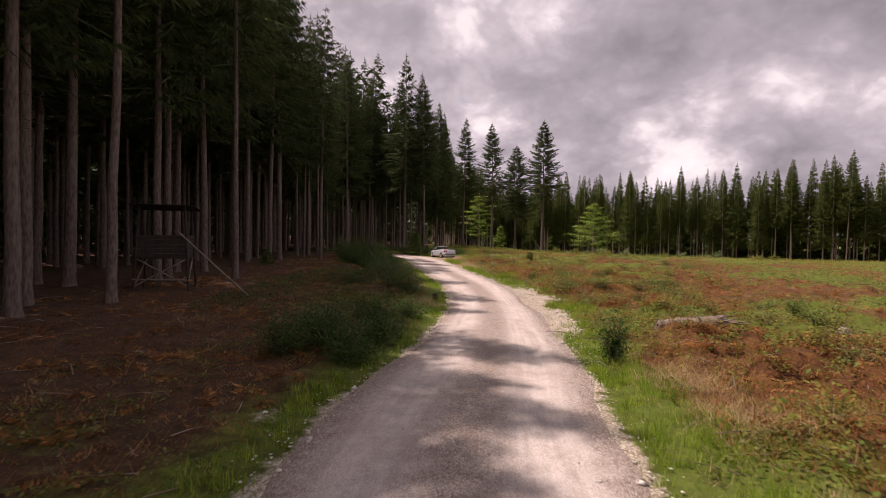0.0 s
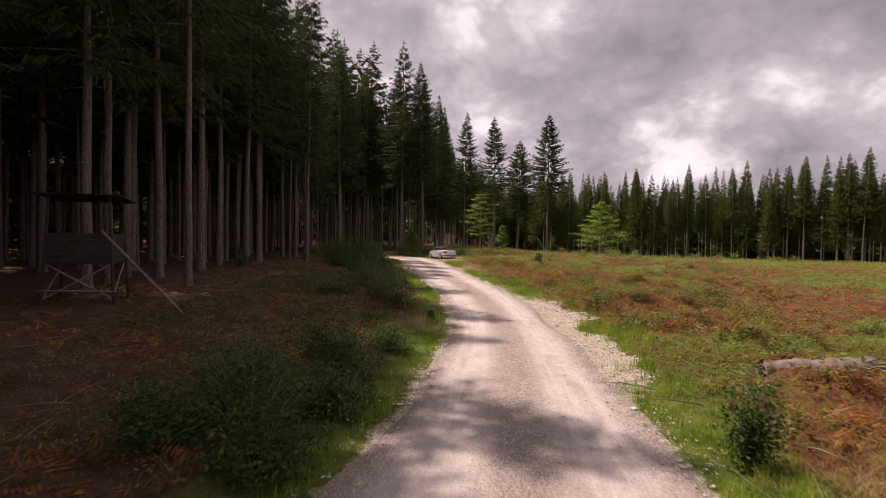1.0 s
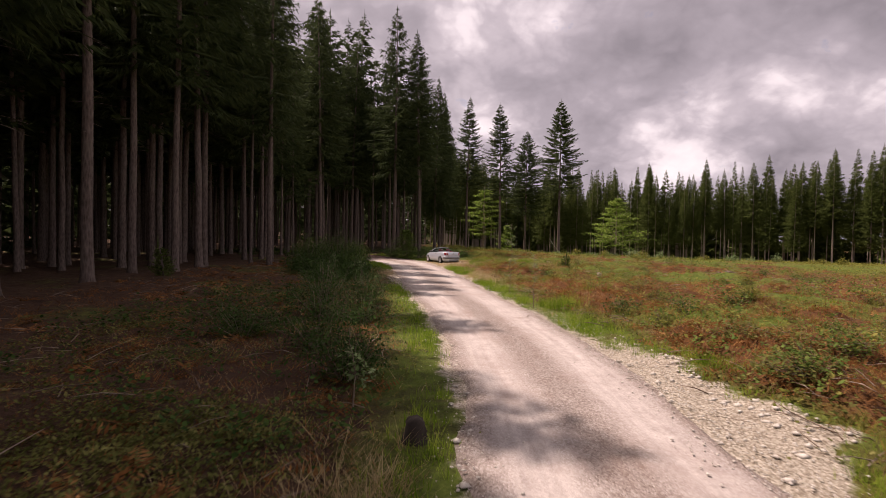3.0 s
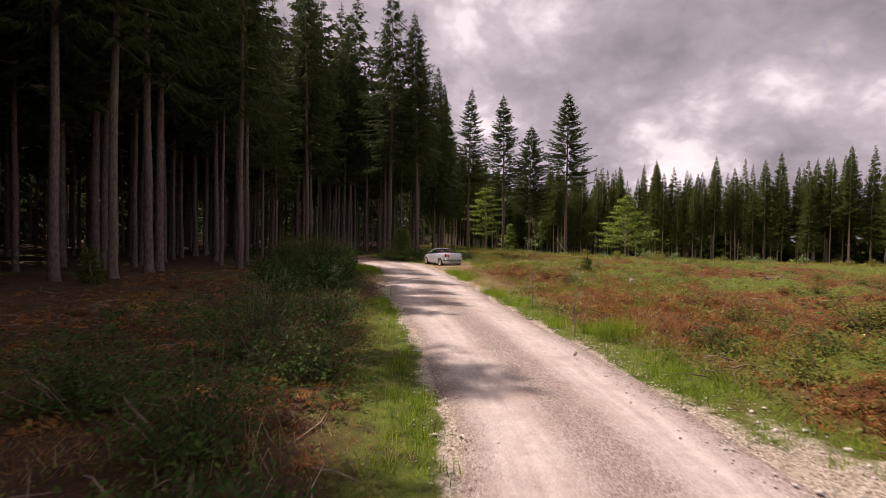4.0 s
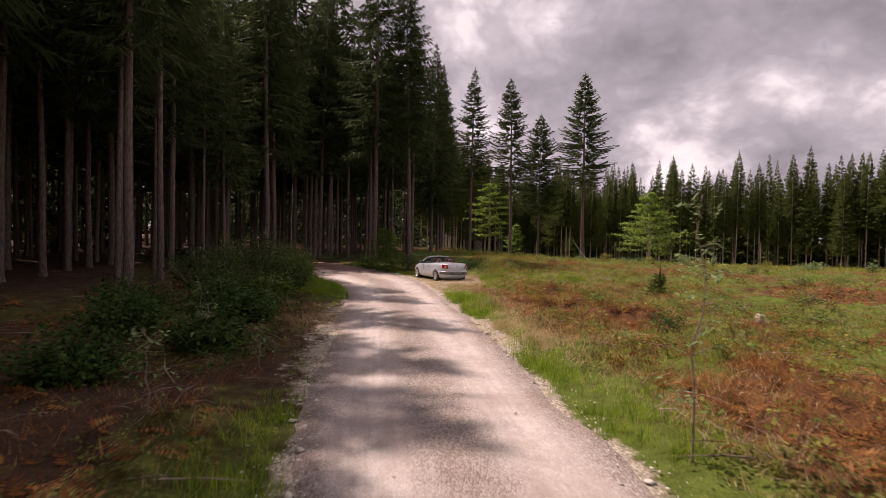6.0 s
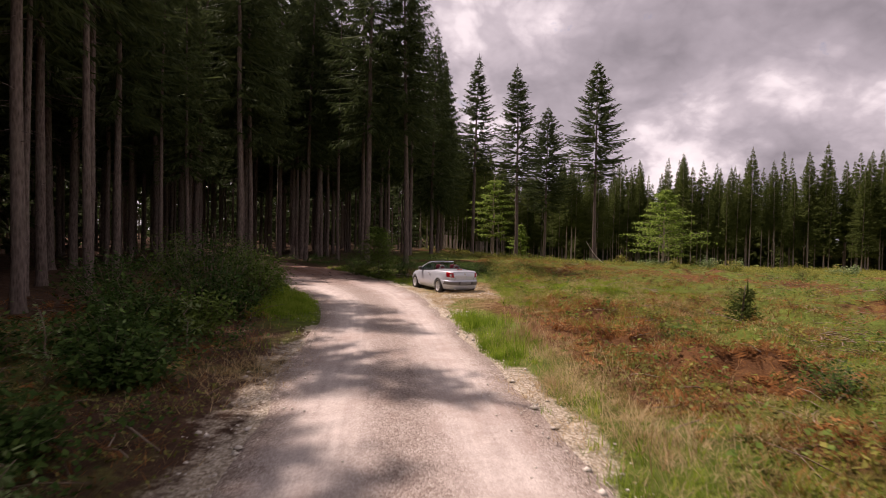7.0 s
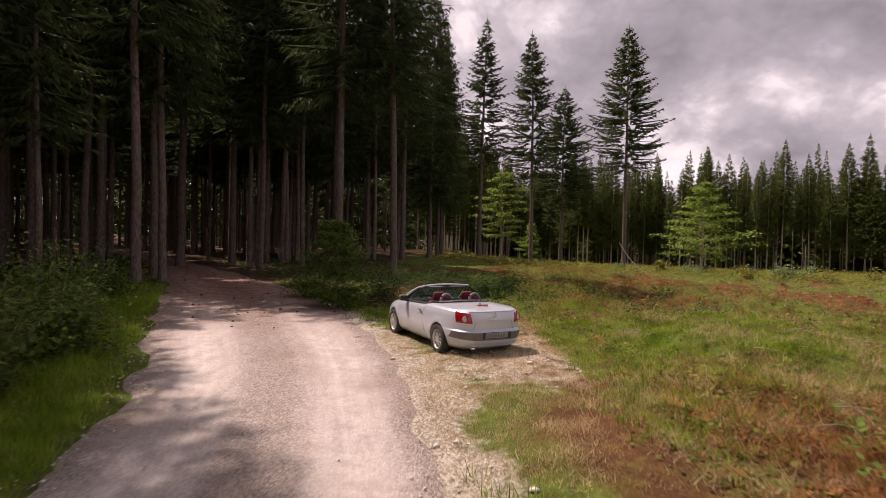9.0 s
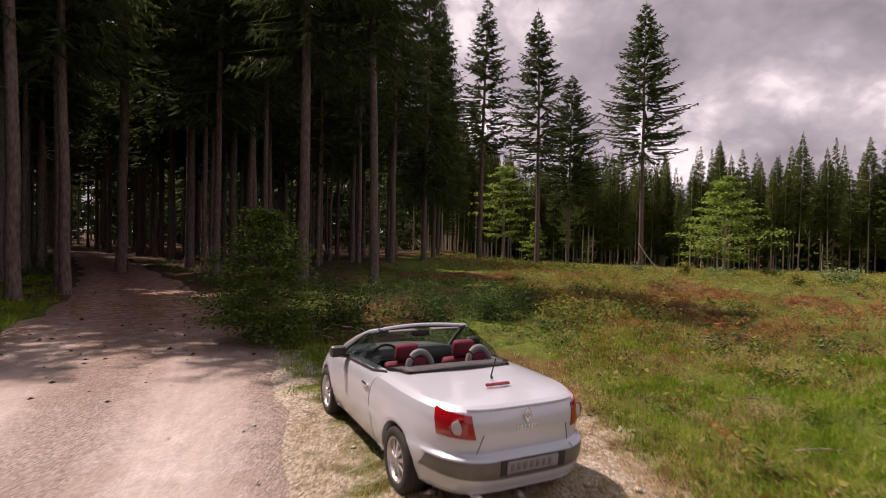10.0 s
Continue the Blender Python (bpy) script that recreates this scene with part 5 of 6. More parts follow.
    for sx in (-1, 1):
        tube_part("badge_bar", [(0, by - 0.012, 0.955), (sx * 0.034, by - 0.014, 0.90), (0, by - 0.016, 0.845)], 0.011, CHROME, car, 6, "plain bright diamond badge")
    for k in range(6):
        box_part("model_letter", (0.018, 0.006, 0.024 if k % 2 else 0.030), (-0.09 + 0.036 * k, by - 0.010, 0.80), CHROME, car, 0.002, seg=1)
    plate = box_part("number_plate", (0.52, 0.012, 0.11), (0.02, -0.962, 0.50), PLATE, car, 0.004, "white number plate with plain bars", turn=(6, 0, 0))
    box_part("plate_recess", (0.66, 0.010, 0.135), (0.03, -0.956, 0.50), BLACK, car, 0.004, "black recess round the number plate", turn=(6, 0, 0))
    for k in range(7):
        box_part("plate_bar", (0.040, 0.004, 0.062), (-0.19 + 0.063 * k, -0.970, 0.50), GREY_PAD, plate, 0.001, seg=1, turn=(6, 0, 0))
    box_part("exhaust_tip", (0.08, 0.14, 0.05), (-0.45, -0.80, 0.23), CHROME, car, 0.02)
    # tonneau, cabin and dashboard
    bm = bmesh.new()
    n = 15
    u = np.linspace(-1, 1, n)
    rows = [(0.22, 1.022, 0.60, 0.034), (0.34, 1.036, 0.64, 0.030), (0.46, 1.036, 0.67, 0.026), (0.58, 1.018, 0.69, 0.018), (0.66, 0.985, 0.70, 0.008), (0.69, 0.93, 0.70, 0.0)]
    vs = [[bm.verts.new((w * x, y + 0.10 * x * x, z + c * (1 - x * x))) for x in u] for y, z, w, c in rows]
    for a, b in zip(vs[:-1], vs[1:]):
        for k in range(n - 1):
            bm.faces.new((a[k], a[k + 1], b[k + 1], b[k])).smooth = True
    bmesh.ops.solidify(bm, geom=bm.faces[:], thickness=0.012)
    part("tonneau_panel", bm, GREY_PAD, car, "dark grey panel behind the rear seats")
    box_part("cabin_floor", (1.36, 1.44, 0.06), (0, 1.22, 0.34), CLOTH_DARK, car, 0.02)
    box_part("dashboard", (1.36, 0.40, 0.26), (0, 1.86, 0.80), BLACK, car, 0.08)
    box_part("centre_console", (0.22, 0.95, 0.22), (0, 1.35, 0.45), BLACK, car, 0.04)
    for side in (-1, 1):
        box_part("door_lining", (0.05, 1.15, 0.42), (side * 0.70, 1.28, 0.70), CLOTH_DARK, car, 0.02)
        seat(car, side * 0.36, 1.18)
        seat(car, side * 0.34, 0.72, True)
        th = np.linspace(0.05, math.pi - 0.05, 17)
        hoop = np.stack([side * 0.36 + 0.135 * np.cos(th), np.full(17, 0.58) + 0.02 * np.sin(th), 1.00 + 0.175 * np.sin(th)], -1)
        tube_part("roll_hoop", hoop, 0.036, GREY_PAD, car, 10, "dark grey roll-over hoop")
        box_part("hoop_pad", (0.17, 0.05, 0.12), (side * 0.36, 0.60, 1.06), CLOTH_RED, car, 0.022)
    # steering wheel
    th = np.linspace(0, 6.2832, 33)
    ring = np.stack([-0.36 + 0.19 * np.cos(th), 1.58 + 0.06 * np.sin(th), 0.88 + 0.18 * np.sin(th)], -1)
    st = tube_part("steering_wheel", ring, 0.016, BLACK, car, 8)
    for a in (0.0, math.pi, -math.pi / 2):
        tube_part("spoke", [(-0.36, 1.60, 0.88), (-0.36 + 0.185 * math.cos(a), 1.58 + 0.06 * math.sin(a), 0.88 + 0.18 * math.sin(a))], 0.016, BLACK, st, 6)
    # windscreen frame and panes
    pillar = {}
    for side in (-1, 1):
        pts = [(side * 0.79, 2.12, 0.90), (side * 0.755, 1.92, 1.04), (side * 0.70, 1.68, 1.165), (side * 0.63, 1.45, 1.265), (side * 0.565, 1.30, 1.305)]
        pillar[side] = np.array(pts)
        tube_part("windscreen_pillar", pts, [0.040, 0.034, 0.030, 0.028, 0.026], PAINT_M, car, 10)
        seal = np.array(pts) + [side * -0.022, -0.022, -0.01]
        tube_part("pillar_seal", seal, 0.020, BLACK, car, 8)
    head = [(x, 1.30 - 0.10 * (1 - (x / 0.565) ** 2) * -1, 1.305 + 0.020 * (1 - (x / 0.565) ** 2)) for x in np.linspace(-0.565, 0.565, 13)]
    tube_part("windscreen_header", head, 0.024, PAINT_M, car, 10)
    tube_part("header_seal", np.array(head) + [0, -0.020, -0.022], 0.013, BLACK, car, 8)
    v, n = [], 13
    for k in range(9):
        t = k / 8
        pl, pr = (np.array([np.interp(t * 4, np.arange(5), pillar[s][:, c]) for c in range(3)]) for s in (-1, 1))
        for x in np.linspace(-1, 1, n):
            q = (pl + pr) / 2 + (pr - pl) / 2 * x
            q[1] += 0.10 * (1 - x * x)
            v.append(q)
    bm = bmesh.new()
    vs = [bm.verts.new(q) for q in v]
    for k in range(8):
        for c in range(n - 1):
            bm.faces.new((vs[k * n + c], vs[k * n + c + 1], vs[(k + 1) * n + c + 1], vs[(k + 1) * n + c])).smooth = True
    bmesh.ops.solidify(bm, geom=bm.faces[:], thickness=0.005)
    part("windscreen", bm, GLASS, car, "clear windscreen")
    for side in (-1, 1):
        lo = [(side * 0.775, 2.02, 0.90), (side * 0.78, 1.6, 0.925), (side * 0.78, 1.2, 0.945), (side * 0.775, 0.80, 0.96)]
        hi = [(side * 0.765, 1.98, 1.00), (side * 0.70, 1.64, 1.195), (side * 0.655, 1.38, 1.275), (side * 0.70, 0.82, 1.10)]
        bm = bmesh.new()
        a, b = [bm.verts.new(p) for p in lo], [bm.verts.new(p) for p in hi]
        for k in range(3):
            bm.faces.new((a[k], a[k + 1], b[k + 1], b[k])).smooth = True
        bmesh.ops.solidify(bm, geom=bm.faces[:], thickness=0.004)
        part("door_window", bm, GLASS, car, "tinted raised side window")
        tube_part("belt_trim", [(side * 0.80, 2.02, 0.905), (side * 0.808, 1.4, 0.945), (side * 0.80, 0.85, 0.972), (side * 0.74, 0.58, 1.0)], 0.014, BLACK, car, 6)
    box_part("rear_view_mirror", (0.22, 0.04, 0.07), (0, 1.38, 1.23), BLACK, car, 0.015)
    for side in (-1, 1):
        box_part("sun_visor", (0.36, 0.13, 0.02), (side * 0.28, 1.31, 1.285), GREY_PAD, car, 0.008)
    return car


build_car()
# ---- ground cover ----
rng = np.random.RandomState(21)


def spots(n, x0, x1, y0, y1, chance):
    """Up to n places in a rectangle, kept by a chance that depends on place, gap and side."""
    x, y = rng.uniform(x0, x1, n), rng.uniform(y0, y1, n)
    gap, side = beside(x, y)
    keep = (rng.rand(n) < chance(x, y, gap, side)) & (np.hypot((x - 7.2) / 1.1, (y - 16.3) / 0.8) > 1)
    x, y, gap = x[keep], y[keep], gap[keep]
    return np.stack([x, y, ground_z(x, y, gap)], -1)


def tufts(at, per, spread, h0, h1):
    """Several blade feet round each place, with one height for the tuft."""
    n = len(at)
    foot = np.repeat(at, per, 0)
    foot[:, :2] += rng.normal(0, spread, (n * per, 2))
    return foot, np.repeat(rng.uniform(h0, h1, n), per) * rng.uniform(0.55, 1.2, n * per)


def blades(soup, foot, h, lean, width):
    """Thin pointed blades of length h, each leaning its own way."""
    n = len(foot)
    az = rng.uniform(0, 6.283, n)
    out = np.stack([np.cos(az), np.sin(az), np.zeros(n)], -1)
    tilt = rng.uniform(lean[0], lean[1], n)
    tip = foot + out * (h * np.sin(tilt))[:, None] + np.array([0, 0, 1.0]) * (h * np.cos(tilt))[:, None]
    az2 = az + rng.uniform(0.8, 2.3, n)
    w = np.stack([np.cos(az2), np.sin(az2), rng.uniform(-0.3, 0.3, n)], -1) * (width * rng.uniform(0.6, 1.4, n))[:, None]
    soup.spikes(foot - [0, 0, 0.02], tip, w)


def leaflets(soup, at, per, spread, h, size):
    """Small leaves strewn over low mounds round each place."""
    c = np.repeat(at, per, 0)
    n = len(c)
    off = rng.normal(0, spread, (n, 2))
    c[:, :2] += off
    c[:, 2] += h * np.repeat(rng.uniform(0.3, 1, len(at)), per) * np.exp(-(off ** 2).sum(1) / (2 * spread ** 2)) * rng.uniform(0.3, 1.1, n) + 0.01
    az = rng.uniform(0, 6.283, n)
    s = size * rng.uniform(0.6, 1.4, n)
    d = np.stack([np.cos(az), np.sin(az), rng.normal(0.05, 0.45, n)], -1) * s[:, None]
    w = np.stack([-np.sin(az), np.cos(az), rng.normal(0, 0.35, n)], -1) * (0.36 * s)[:, None]
    soup.diamonds(c, c + d, w)


def sprigs(soup, at, per, h0, h1, size):
    """Small upright leafy plants: leaves in a loose cone over each foot."""
    n = len(at)
    tall_ = np.repeat(rng.uniform(h0, h1, n), per)
    u = rng.rand(n * per) ** 0.7
    az = rng.uniform(0, 6.283, n * per)
    r = (0.10 + 0.32 * tall_ * (1.05 - u)) * rng.rand(n * per) ** 0.5
    c = np.repeat(at, per, 0) + np.stack([r * np.cos(az), r * np.sin(az), u * tall_], -1)
    s = size * rng.uniform(0.6, 1.5, n * per)
    az = az + rng.normal(0, 0.6, n * per)
    d = np.stack([np.cos(az), np.sin(az), rng.normal(0.15, 0.4, n * per)], -1) * s[:, None]
    w = np.stack([-np.sin(az), np.cos(az), rng.normal(0, 0.4, n * per)], -1) * (0.38 * s)[:, None]
    soup.diamonds(c, c + d, w)


def fronds(soup, at, h0, h1, low=(0.05, 0.5)):
    """Dead fern fronds: an arched midrib with narrowing side leaflets, leaning or lying."""
    n, m = len(at), 9
    L = rng.uniform(h0, h1, n)
    az, rise = rng.uniform(0, 6.283, n), rng.uniform(*low, n)
    out = np.stack([np.cos(az), np.sin(az), np.zeros(n)], -1)
    across_ = np.stack([-np.sin(az), np.cos(az), np.zeros(n)], -1)
    roll_ = rng.normal(0, 0.5, n)
    t = np.linspace(0.06, 1, m)
    rib = at[:, None] + out[:, None] * (L[:, None] * t)[..., None] * np.cos(rise)[:, None, None]
    rib[..., 2] += 0.03 + (L * np.sin(rise))[:, None] * 1.5 * t * (1 - 0.55 * t)
    soup.spikes(rib[:, 0] - [0, 0, 0.03], rib[:, -1], across_ * 0.006)
    for sgn in (-1, 1):
        ln = (L[:, None] * (0.34 * (1 - t) + 0.05) * rng.uniform(0.7, 1.2, (n, m)))[..., None]
        way = sgn * across_[:, None] * np.cos(roll_)[:, None, None] + out[:, None] * 0.45 + np.array([0, 0, 1.0]) * (sgn * np.sin(roll_)[:, None] - rng.uniform(0.0, 0.5, (n, m)))[..., None]
        soup.diamonds(rib.reshape(-1, 3), (rib + way * ln).reshape(-1, 3), (out[:, None] * ln * 0.17 + np.array([0, 0, 0.05]) * ln).reshape(-1, 3))


def stuff(name, soup, mat, label, category):
    return tagged(new(name, soup.mesh(name, mat)), label, category, kind="stuff")


def near(x, y):
    """Thins the cover out with the distance from the track."""
    return np.clip(1.25 - np.abs(x) / 22, 0.12, 1)


def green_of(x, y, gap, side):
    return regions(x, y, gap, side)[0] * (1 - 0.85 * np.clip(regions(x, y, gap, side)[1], 0, 1))


def stony_at(x, y, gap, side):
    return np.clip(regions(x, y, gap, side)[1], 0, 1)


def close_to(x):
    """Densest beside the track, thinning outwards."""
    return np.clip(1.15 - np.abs(x - 1) / 13, 0.10, 1)


def lawn(x, y):
    """Mown-looking grass behind the parking place."""
    return 0.88 * np.exp(-(((x - 6.2) / 4.0) ** 4 + ((y - 67.0) / 4.8) ** 4))


# grass: long on the verges, shorter in the patches
g = Soup()
at = spots(62000, -7, 8, 2, 92, lambda x, y, gap, side: (gap > 0.05) * (1 - (y > 59.5) * (y < 71) * (gap < 2.4)) * np.where(side > 0, 1 - smoothstep(0.7 - 0.3 * (y > 44), 1.9 - 0.7 * (y > 44), gap), 0.8 * (1 - smoothstep(0.25, 1.1, gap)) * (1 - 0.9 * smoothstep(41, 46, y) * (1 - smoothstep(54, 57, y)))) * (0.04 + 0.35 * (y < 20) + 0.8 * smoothstep(0.40, 0.58, two_scale(x, y, 0.9, 63))) * (1 - 0.8 * smoothstep(75, 80, y)) * (1 - np.clip(1.3 * stony_at(x, y, gap, side), 0, 1)))
blades(g, *tufts(at, 13, 0.08, 0.10, 0.32), (0.05, 0.95), 0.0065)
at = spots(42000, 2, 30, 4, 100, lambda x, y, gap, side: (gap > 0.8) * (side > 0) * green_of(x, y, gap, side) * close_to(x) * (0.15 + 0.85 * smoothstep(0.42, 0.58, two_scale(x, y, 0.8, 19))))
blades(g, *tufts(at, 10, 0.11, 0.08, 0.24), (0.1, 1.1), 0.008)
at = spots(44000, 2, 11, 59, 73, lambda x, y, gap, side: (gap > 2.0) * lawn(x, y) * (0.15 + 0.85 * smoothstep(0.36, 0.50, two_scale(x, y, 0.8, 5))))
blades(g, *tufts(at, 8, 0.10, 0.06, 0.16), (0.1, 1.1), 0.007)
# a few deep green tufts in the rubble, the sedge by the track, the lawn behind the car
for cx, cy, n, sd, h0, h1 in ((5.0, 21.3, 130, 0.42, 0.14, 0.30), (5.1, 28.0, 60, 0.30, 0.10, 0.24), (3.95, 36.3, 60, 0.28, 0.40, 0.62), (5.6, 40.0, 30, 0.28, 0.3, 0.5), (0.75, 53.5, 200, 0.55, 0.18, 0.40), (0.25, 57.0, 200, 0.65, 0.2, 0.42),
                              (1.3, 46.0, 120, 0.6, 0.15, 0.32), (-5.2, 58.6, 240, 0.5, 0.15, 0.36), (-5.6, 60.6, 240, 0.5, 0.15, 0.36), (-6.7, 62.6, 260, 0.55, 0.15, 0.36), (-8.0, 66.2, 260, 0.6, 0.15, 0.36), (-9.7, 69.8, 260, 0.7, 0.15, 0.36), (-11.6, 73.6, 200, 0.8, 0.15, 0.36), (2.6, 61.2, 160, 0.5, 0.1, 0.24), (-10.6, 71.6, 220, 0.6, 0.12, 0.30), (-13.4, 76.4, 260, 0.8, 0.12, 0.30), (-15.8, 80.0, 240, 0.8, 0.12, 0.30), (-18.6, 84.6, 220, 0.9, 0.12, 0.28), (-4.6, 74.6, 160, 0.6, 0.10, 0.26), (-2.2, 71.0, 220, 0.7, 0.08, 0.22), (-7.8, 80.2, 160, 0.7, 0.1, 0.26)):
    at = np.stack([rng.normal(cx, sd, n), rng.normal(cy, sd * 1.5, n)], -1)
    gap = beside(at[:, 0], at[:, 1])[0]
    at = np.concatenate([at, ground_z(at[:, 0], at[:, 1], gap)[:, None]], 1)[gap > 0.1]
    blades(g, *tufts(at, 14, 0.07, h0, h1), (0.05, 0.95), 0.0065)
stuff("grass", g, GRASS, "fresh green grass along the verges and in patches", "grass")

# low heath, yellow-green, over the clearing
h = Soup()
at = spots(30000, 3, 34, 3, 105, lambda x, y, gap, side: (side > 0) * smoothstep(0.8, 2.0, gap) * close_to(x) * (1 - 0.9 * stony_at(x, y, gap, side)) * (1 - lawn(x, y)) * (0.30 + 0.70 * smoothstep(0.42, 0.60, two_scale(x, y, 0.35, 55))))
blades(h, *tufts(at, 10, 0.13, 0.12, 0.34), (0.2, 1.3), 0.010)
at = spots(6500, -2, 110, 95, 172, lambda x, y, gap, side: (gap > 2) * (side > 0) * smoothstep(-3, 3, x))
leaflets(h, at, 16, 0.45, 0.75, 0.15)
at = spots(6000, 25, 95, 20, 110, lambda x, y, gap, side: 0.8 * (x < 0.9 * y + 16))
leaflets(h, at, 12, 0.40, 0.50, 0.12)
at = spots(5200, 3, 34, 6, 100, lambda x, y, gap, side: (side > 0) * smoothstep(1.2, 2.2, gap) * close_to(x * 0.7) * (1 - 0.9 * stony_at(x, y, gap, side)) * (1 - lawn(x, y)) * (0.25 + 0.75 * smoothstep(0.40, 0.60, two_scale(x, y, 0.30, 25))))
sprigs(h, at, 16, 0.18, 0.50, 0.075)
stuff("heath", h, HEATH, "low yellow-green heath over the clearing", "heath")

# bramble leaves: olive patches in the clearing and on the shady side
k = Soup()
at = spots(34000, 2, 26, 4, 96, lambda x, y, gap, side: (side > 0) * (gap > 1.0) * close_to(x) * (1 - 0.9 * stony_at(x, y, gap, side)) * (1 - lawn(x, y)) * smoothstep(0.45, 0.56, two_scale(x, y, 0.5, 71)))
leaflets(k, at, 9, 0.18, 0.30, 0.07)
at = spots(12000, -9, -0.4, 4, 76, lambda x, y, gap, side: (side < 0) * smoothstep(0.3, 1.0, gap) * (0.10 + 0.9 * smoothstep(0.47, 0.58, two_scale(x, y, 0.42, 91))))
leaflets(k, at, 10, 0.16, 0.20, 0.050)
at = np.stack([rng.normal(-3.2, 1.1, 900), rng.normal(23.3, 0.8, 900)], -1)
leaflets(k, np.concatenate([at, ground_z(at[:, 0], at[:, 1])[:, None]], 1), 10, 0.12, 0.12, 0.045)
stuff("bramble_cover", k, BRAMBLE, "low olive-green bramble leaves over the ground", "brambles")

# dark undergrowth along the track in the wood and on the bank, and seedlings over the clearing
u = Soup()
at = spots(5200, -26, 8, 72, 100, lambda x, y, gap, side: smoothstep(0.3, 1.2, gap) * (1 - smoothstep(7, 16, gap)) * (x < 8 - 0.25 * (y - 72)) * (0.15 + 0.85 * smoothstep(0.38, 0.56, two_scale(x, y, 0.4, 12))))
leaflets(u, at, 16, 0.22, 0.34, 0.075)
sprigs(u, at[::3], 16, 0.25, 0.70, 0.085)
at = spots(2600, -9, -0.5, 18, 62, lambda x, y, gap, side: (side < 0) * smoothstep(0.7, 1.6, gap) * smoothstep(0.48, 0.60, two_scale(x, y, 0.4, 33)))
sprigs(u, at, 14, 0.20, 0.55, 0.065)
stuff("undergrowth", u, LEAF_DARK, "dark green leafy undergrowth at the edge of the wood", "undergrowth")
u = Soup()
at = spots(3600, 3, 36, 6, 110, lambda x, y, gap, side: (side > 0) * smoothstep(1.0, 2.0, gap) * (1 - 0.9 * stony_at(x, y, gap, side)) * (0.12 + 0.88 * smoothstep(0.50, 0.62, two_scale(x, y, 0.33, 66))))
sprigs(u, at, 18, 0.20, 0.60, 0.080)
stuff("seedlings", u, LEAF_MID, "knee-high fresh green seedlings scattered over the clearing", "seedlings")

# dead bracken, rust brown
b = Soup()
at = spots(95000, 3, 30, 2, 100, lambda x, y, gap, side: (side > 0) * smoothstep(1.0, 2.2, gap) * close_to(x) * (1 - 0.9 * stony_at(x, y, gap, side)) * (1 - lawn(x, y)) * (1 - 0.75 * np.clip(green_of(x, y, gap, side), 0, 1)))
blades(b, *tufts(at, 9, 0.16, 0.10, 0.34), (0.7, 1.55), 0.0075)
at = spots(22000, -16, -1, 3, 80, lambda x, y, gap, side: (side < 0) * smoothstep(0.4, 1.4, gap) * np.clip(1.3 + x / 12, 0.12, 1))
blades(b, *tufts(at, 8, 0.16, 0.10, 0.32), (0.8, 1.55), 0.006)
at = spots(34000, 3, 24, 3, 96, lambda x, y, gap, side: (side > 0) * smoothstep(1.3, 2.4, gap) * close_to(x) * (1 - 0.9 * stony_at(x, y, gap, side)) * (1 - lawn(x, y)) * smoothstep(0.50, 0.62, two_scale(x, y, 0.6, 37)))
blades(b, *tufts(at, 9, 0.15, 0.16, 0.38), (0.4, 1.45), 0.008)
for cx, cy, n, sd in ((6.3, 61.5, 260, 0.6), (8.2, 62.5, 260, 0.7), (9.8, 64.2, 260, 0.8), (8.8, 66.6, 160, 0.6), (4.6, 59.6, 200, 0.6)):
    at = np.stack([rng.normal(cx, sd, n), rng.normal(cy, sd * 0.9, n)], -1)
    at = np.concatenate([at, ground_z(at[:, 0], at[:, 1])[:, None]], 1)
    blades(b, *tufts(at, 11, 0.10, 0.16, 0.38), (0.5, 1.5), 0.008)
at = spots(30000, 2.5, 30, 3, 92, lambda x, y, gap, side: (side > 0) * smoothstep(1.2, 2.2, gap) * close_to(x * 0.6) * (1 - 0.9 * stony_at(x, y, gap, side)) * (1 - lawn(x, y)) * (0.03 + 0.97 * (1 - np.clip(green_of(x, y, gap, side), 0, 1)) ** 1.5) * (1 - lawn(x, y)) * smoothstep(0.36, 0.56, two_scale(x, y, 0.7, 47)))
fronds(b, at, 0.25, 0.65)
at = spots(6000, -15, -1, 3, 80, lambda x, y, gap, side: (side < 0) * smoothstep(0.6, 1.6, gap) * smoothstep(0.42, 0.58, two_scale(x, y, 0.7, 29)))
fronds(b, at, 0.25, 0.6, (0.0, 0.35))
stuff("dead_bracken", b, RUST, "flattened rust-brown dead bracken", "bracken")

# dry grass
d = Soup()
at = spots(16000, 0, 26, 3, 90, lambda x, y, gap, side: (side > 0) * (gap > 0.15) * close_to(x) * (1 - 0.8 * stony_at(x, y, gap, side)) * (0.2 + 0.8 * np.exp(-((gap - 1.9) / 0.8) ** 2)) * smoothstep(0.42, 0.62, two_scale(x, y, 0.5, 14)))
blades(d, *tufts(at, 11, 0.10, 0.14, 0.42), (0.4, 1.4), 0.005)
at = spots(4200, -8, -0.2, 4, 80, lambda x, y, gap, side: (side < 0) * (gap > 0.1) * (0.08 + 0.6 * smoothstep(0.50, 0.66, two_scale(x, y, 0.5, 44))))
blades(d, *tufts(at, 9, 0.12, 0.12, 0.34), (0.6, 1.5), 0.004)
at = spots(14000, 2, 26, 40, 92, lambda x, y, gap, side: (gap > 1.0) * close_to(x) * smoothstep(0.48, 0.62, two_scale(x, y, 0.6, 8)))
blades(d, *tufts(at, 11, 0.14, 0.10, 0.30), (0.6, 1.5), 0.0055)
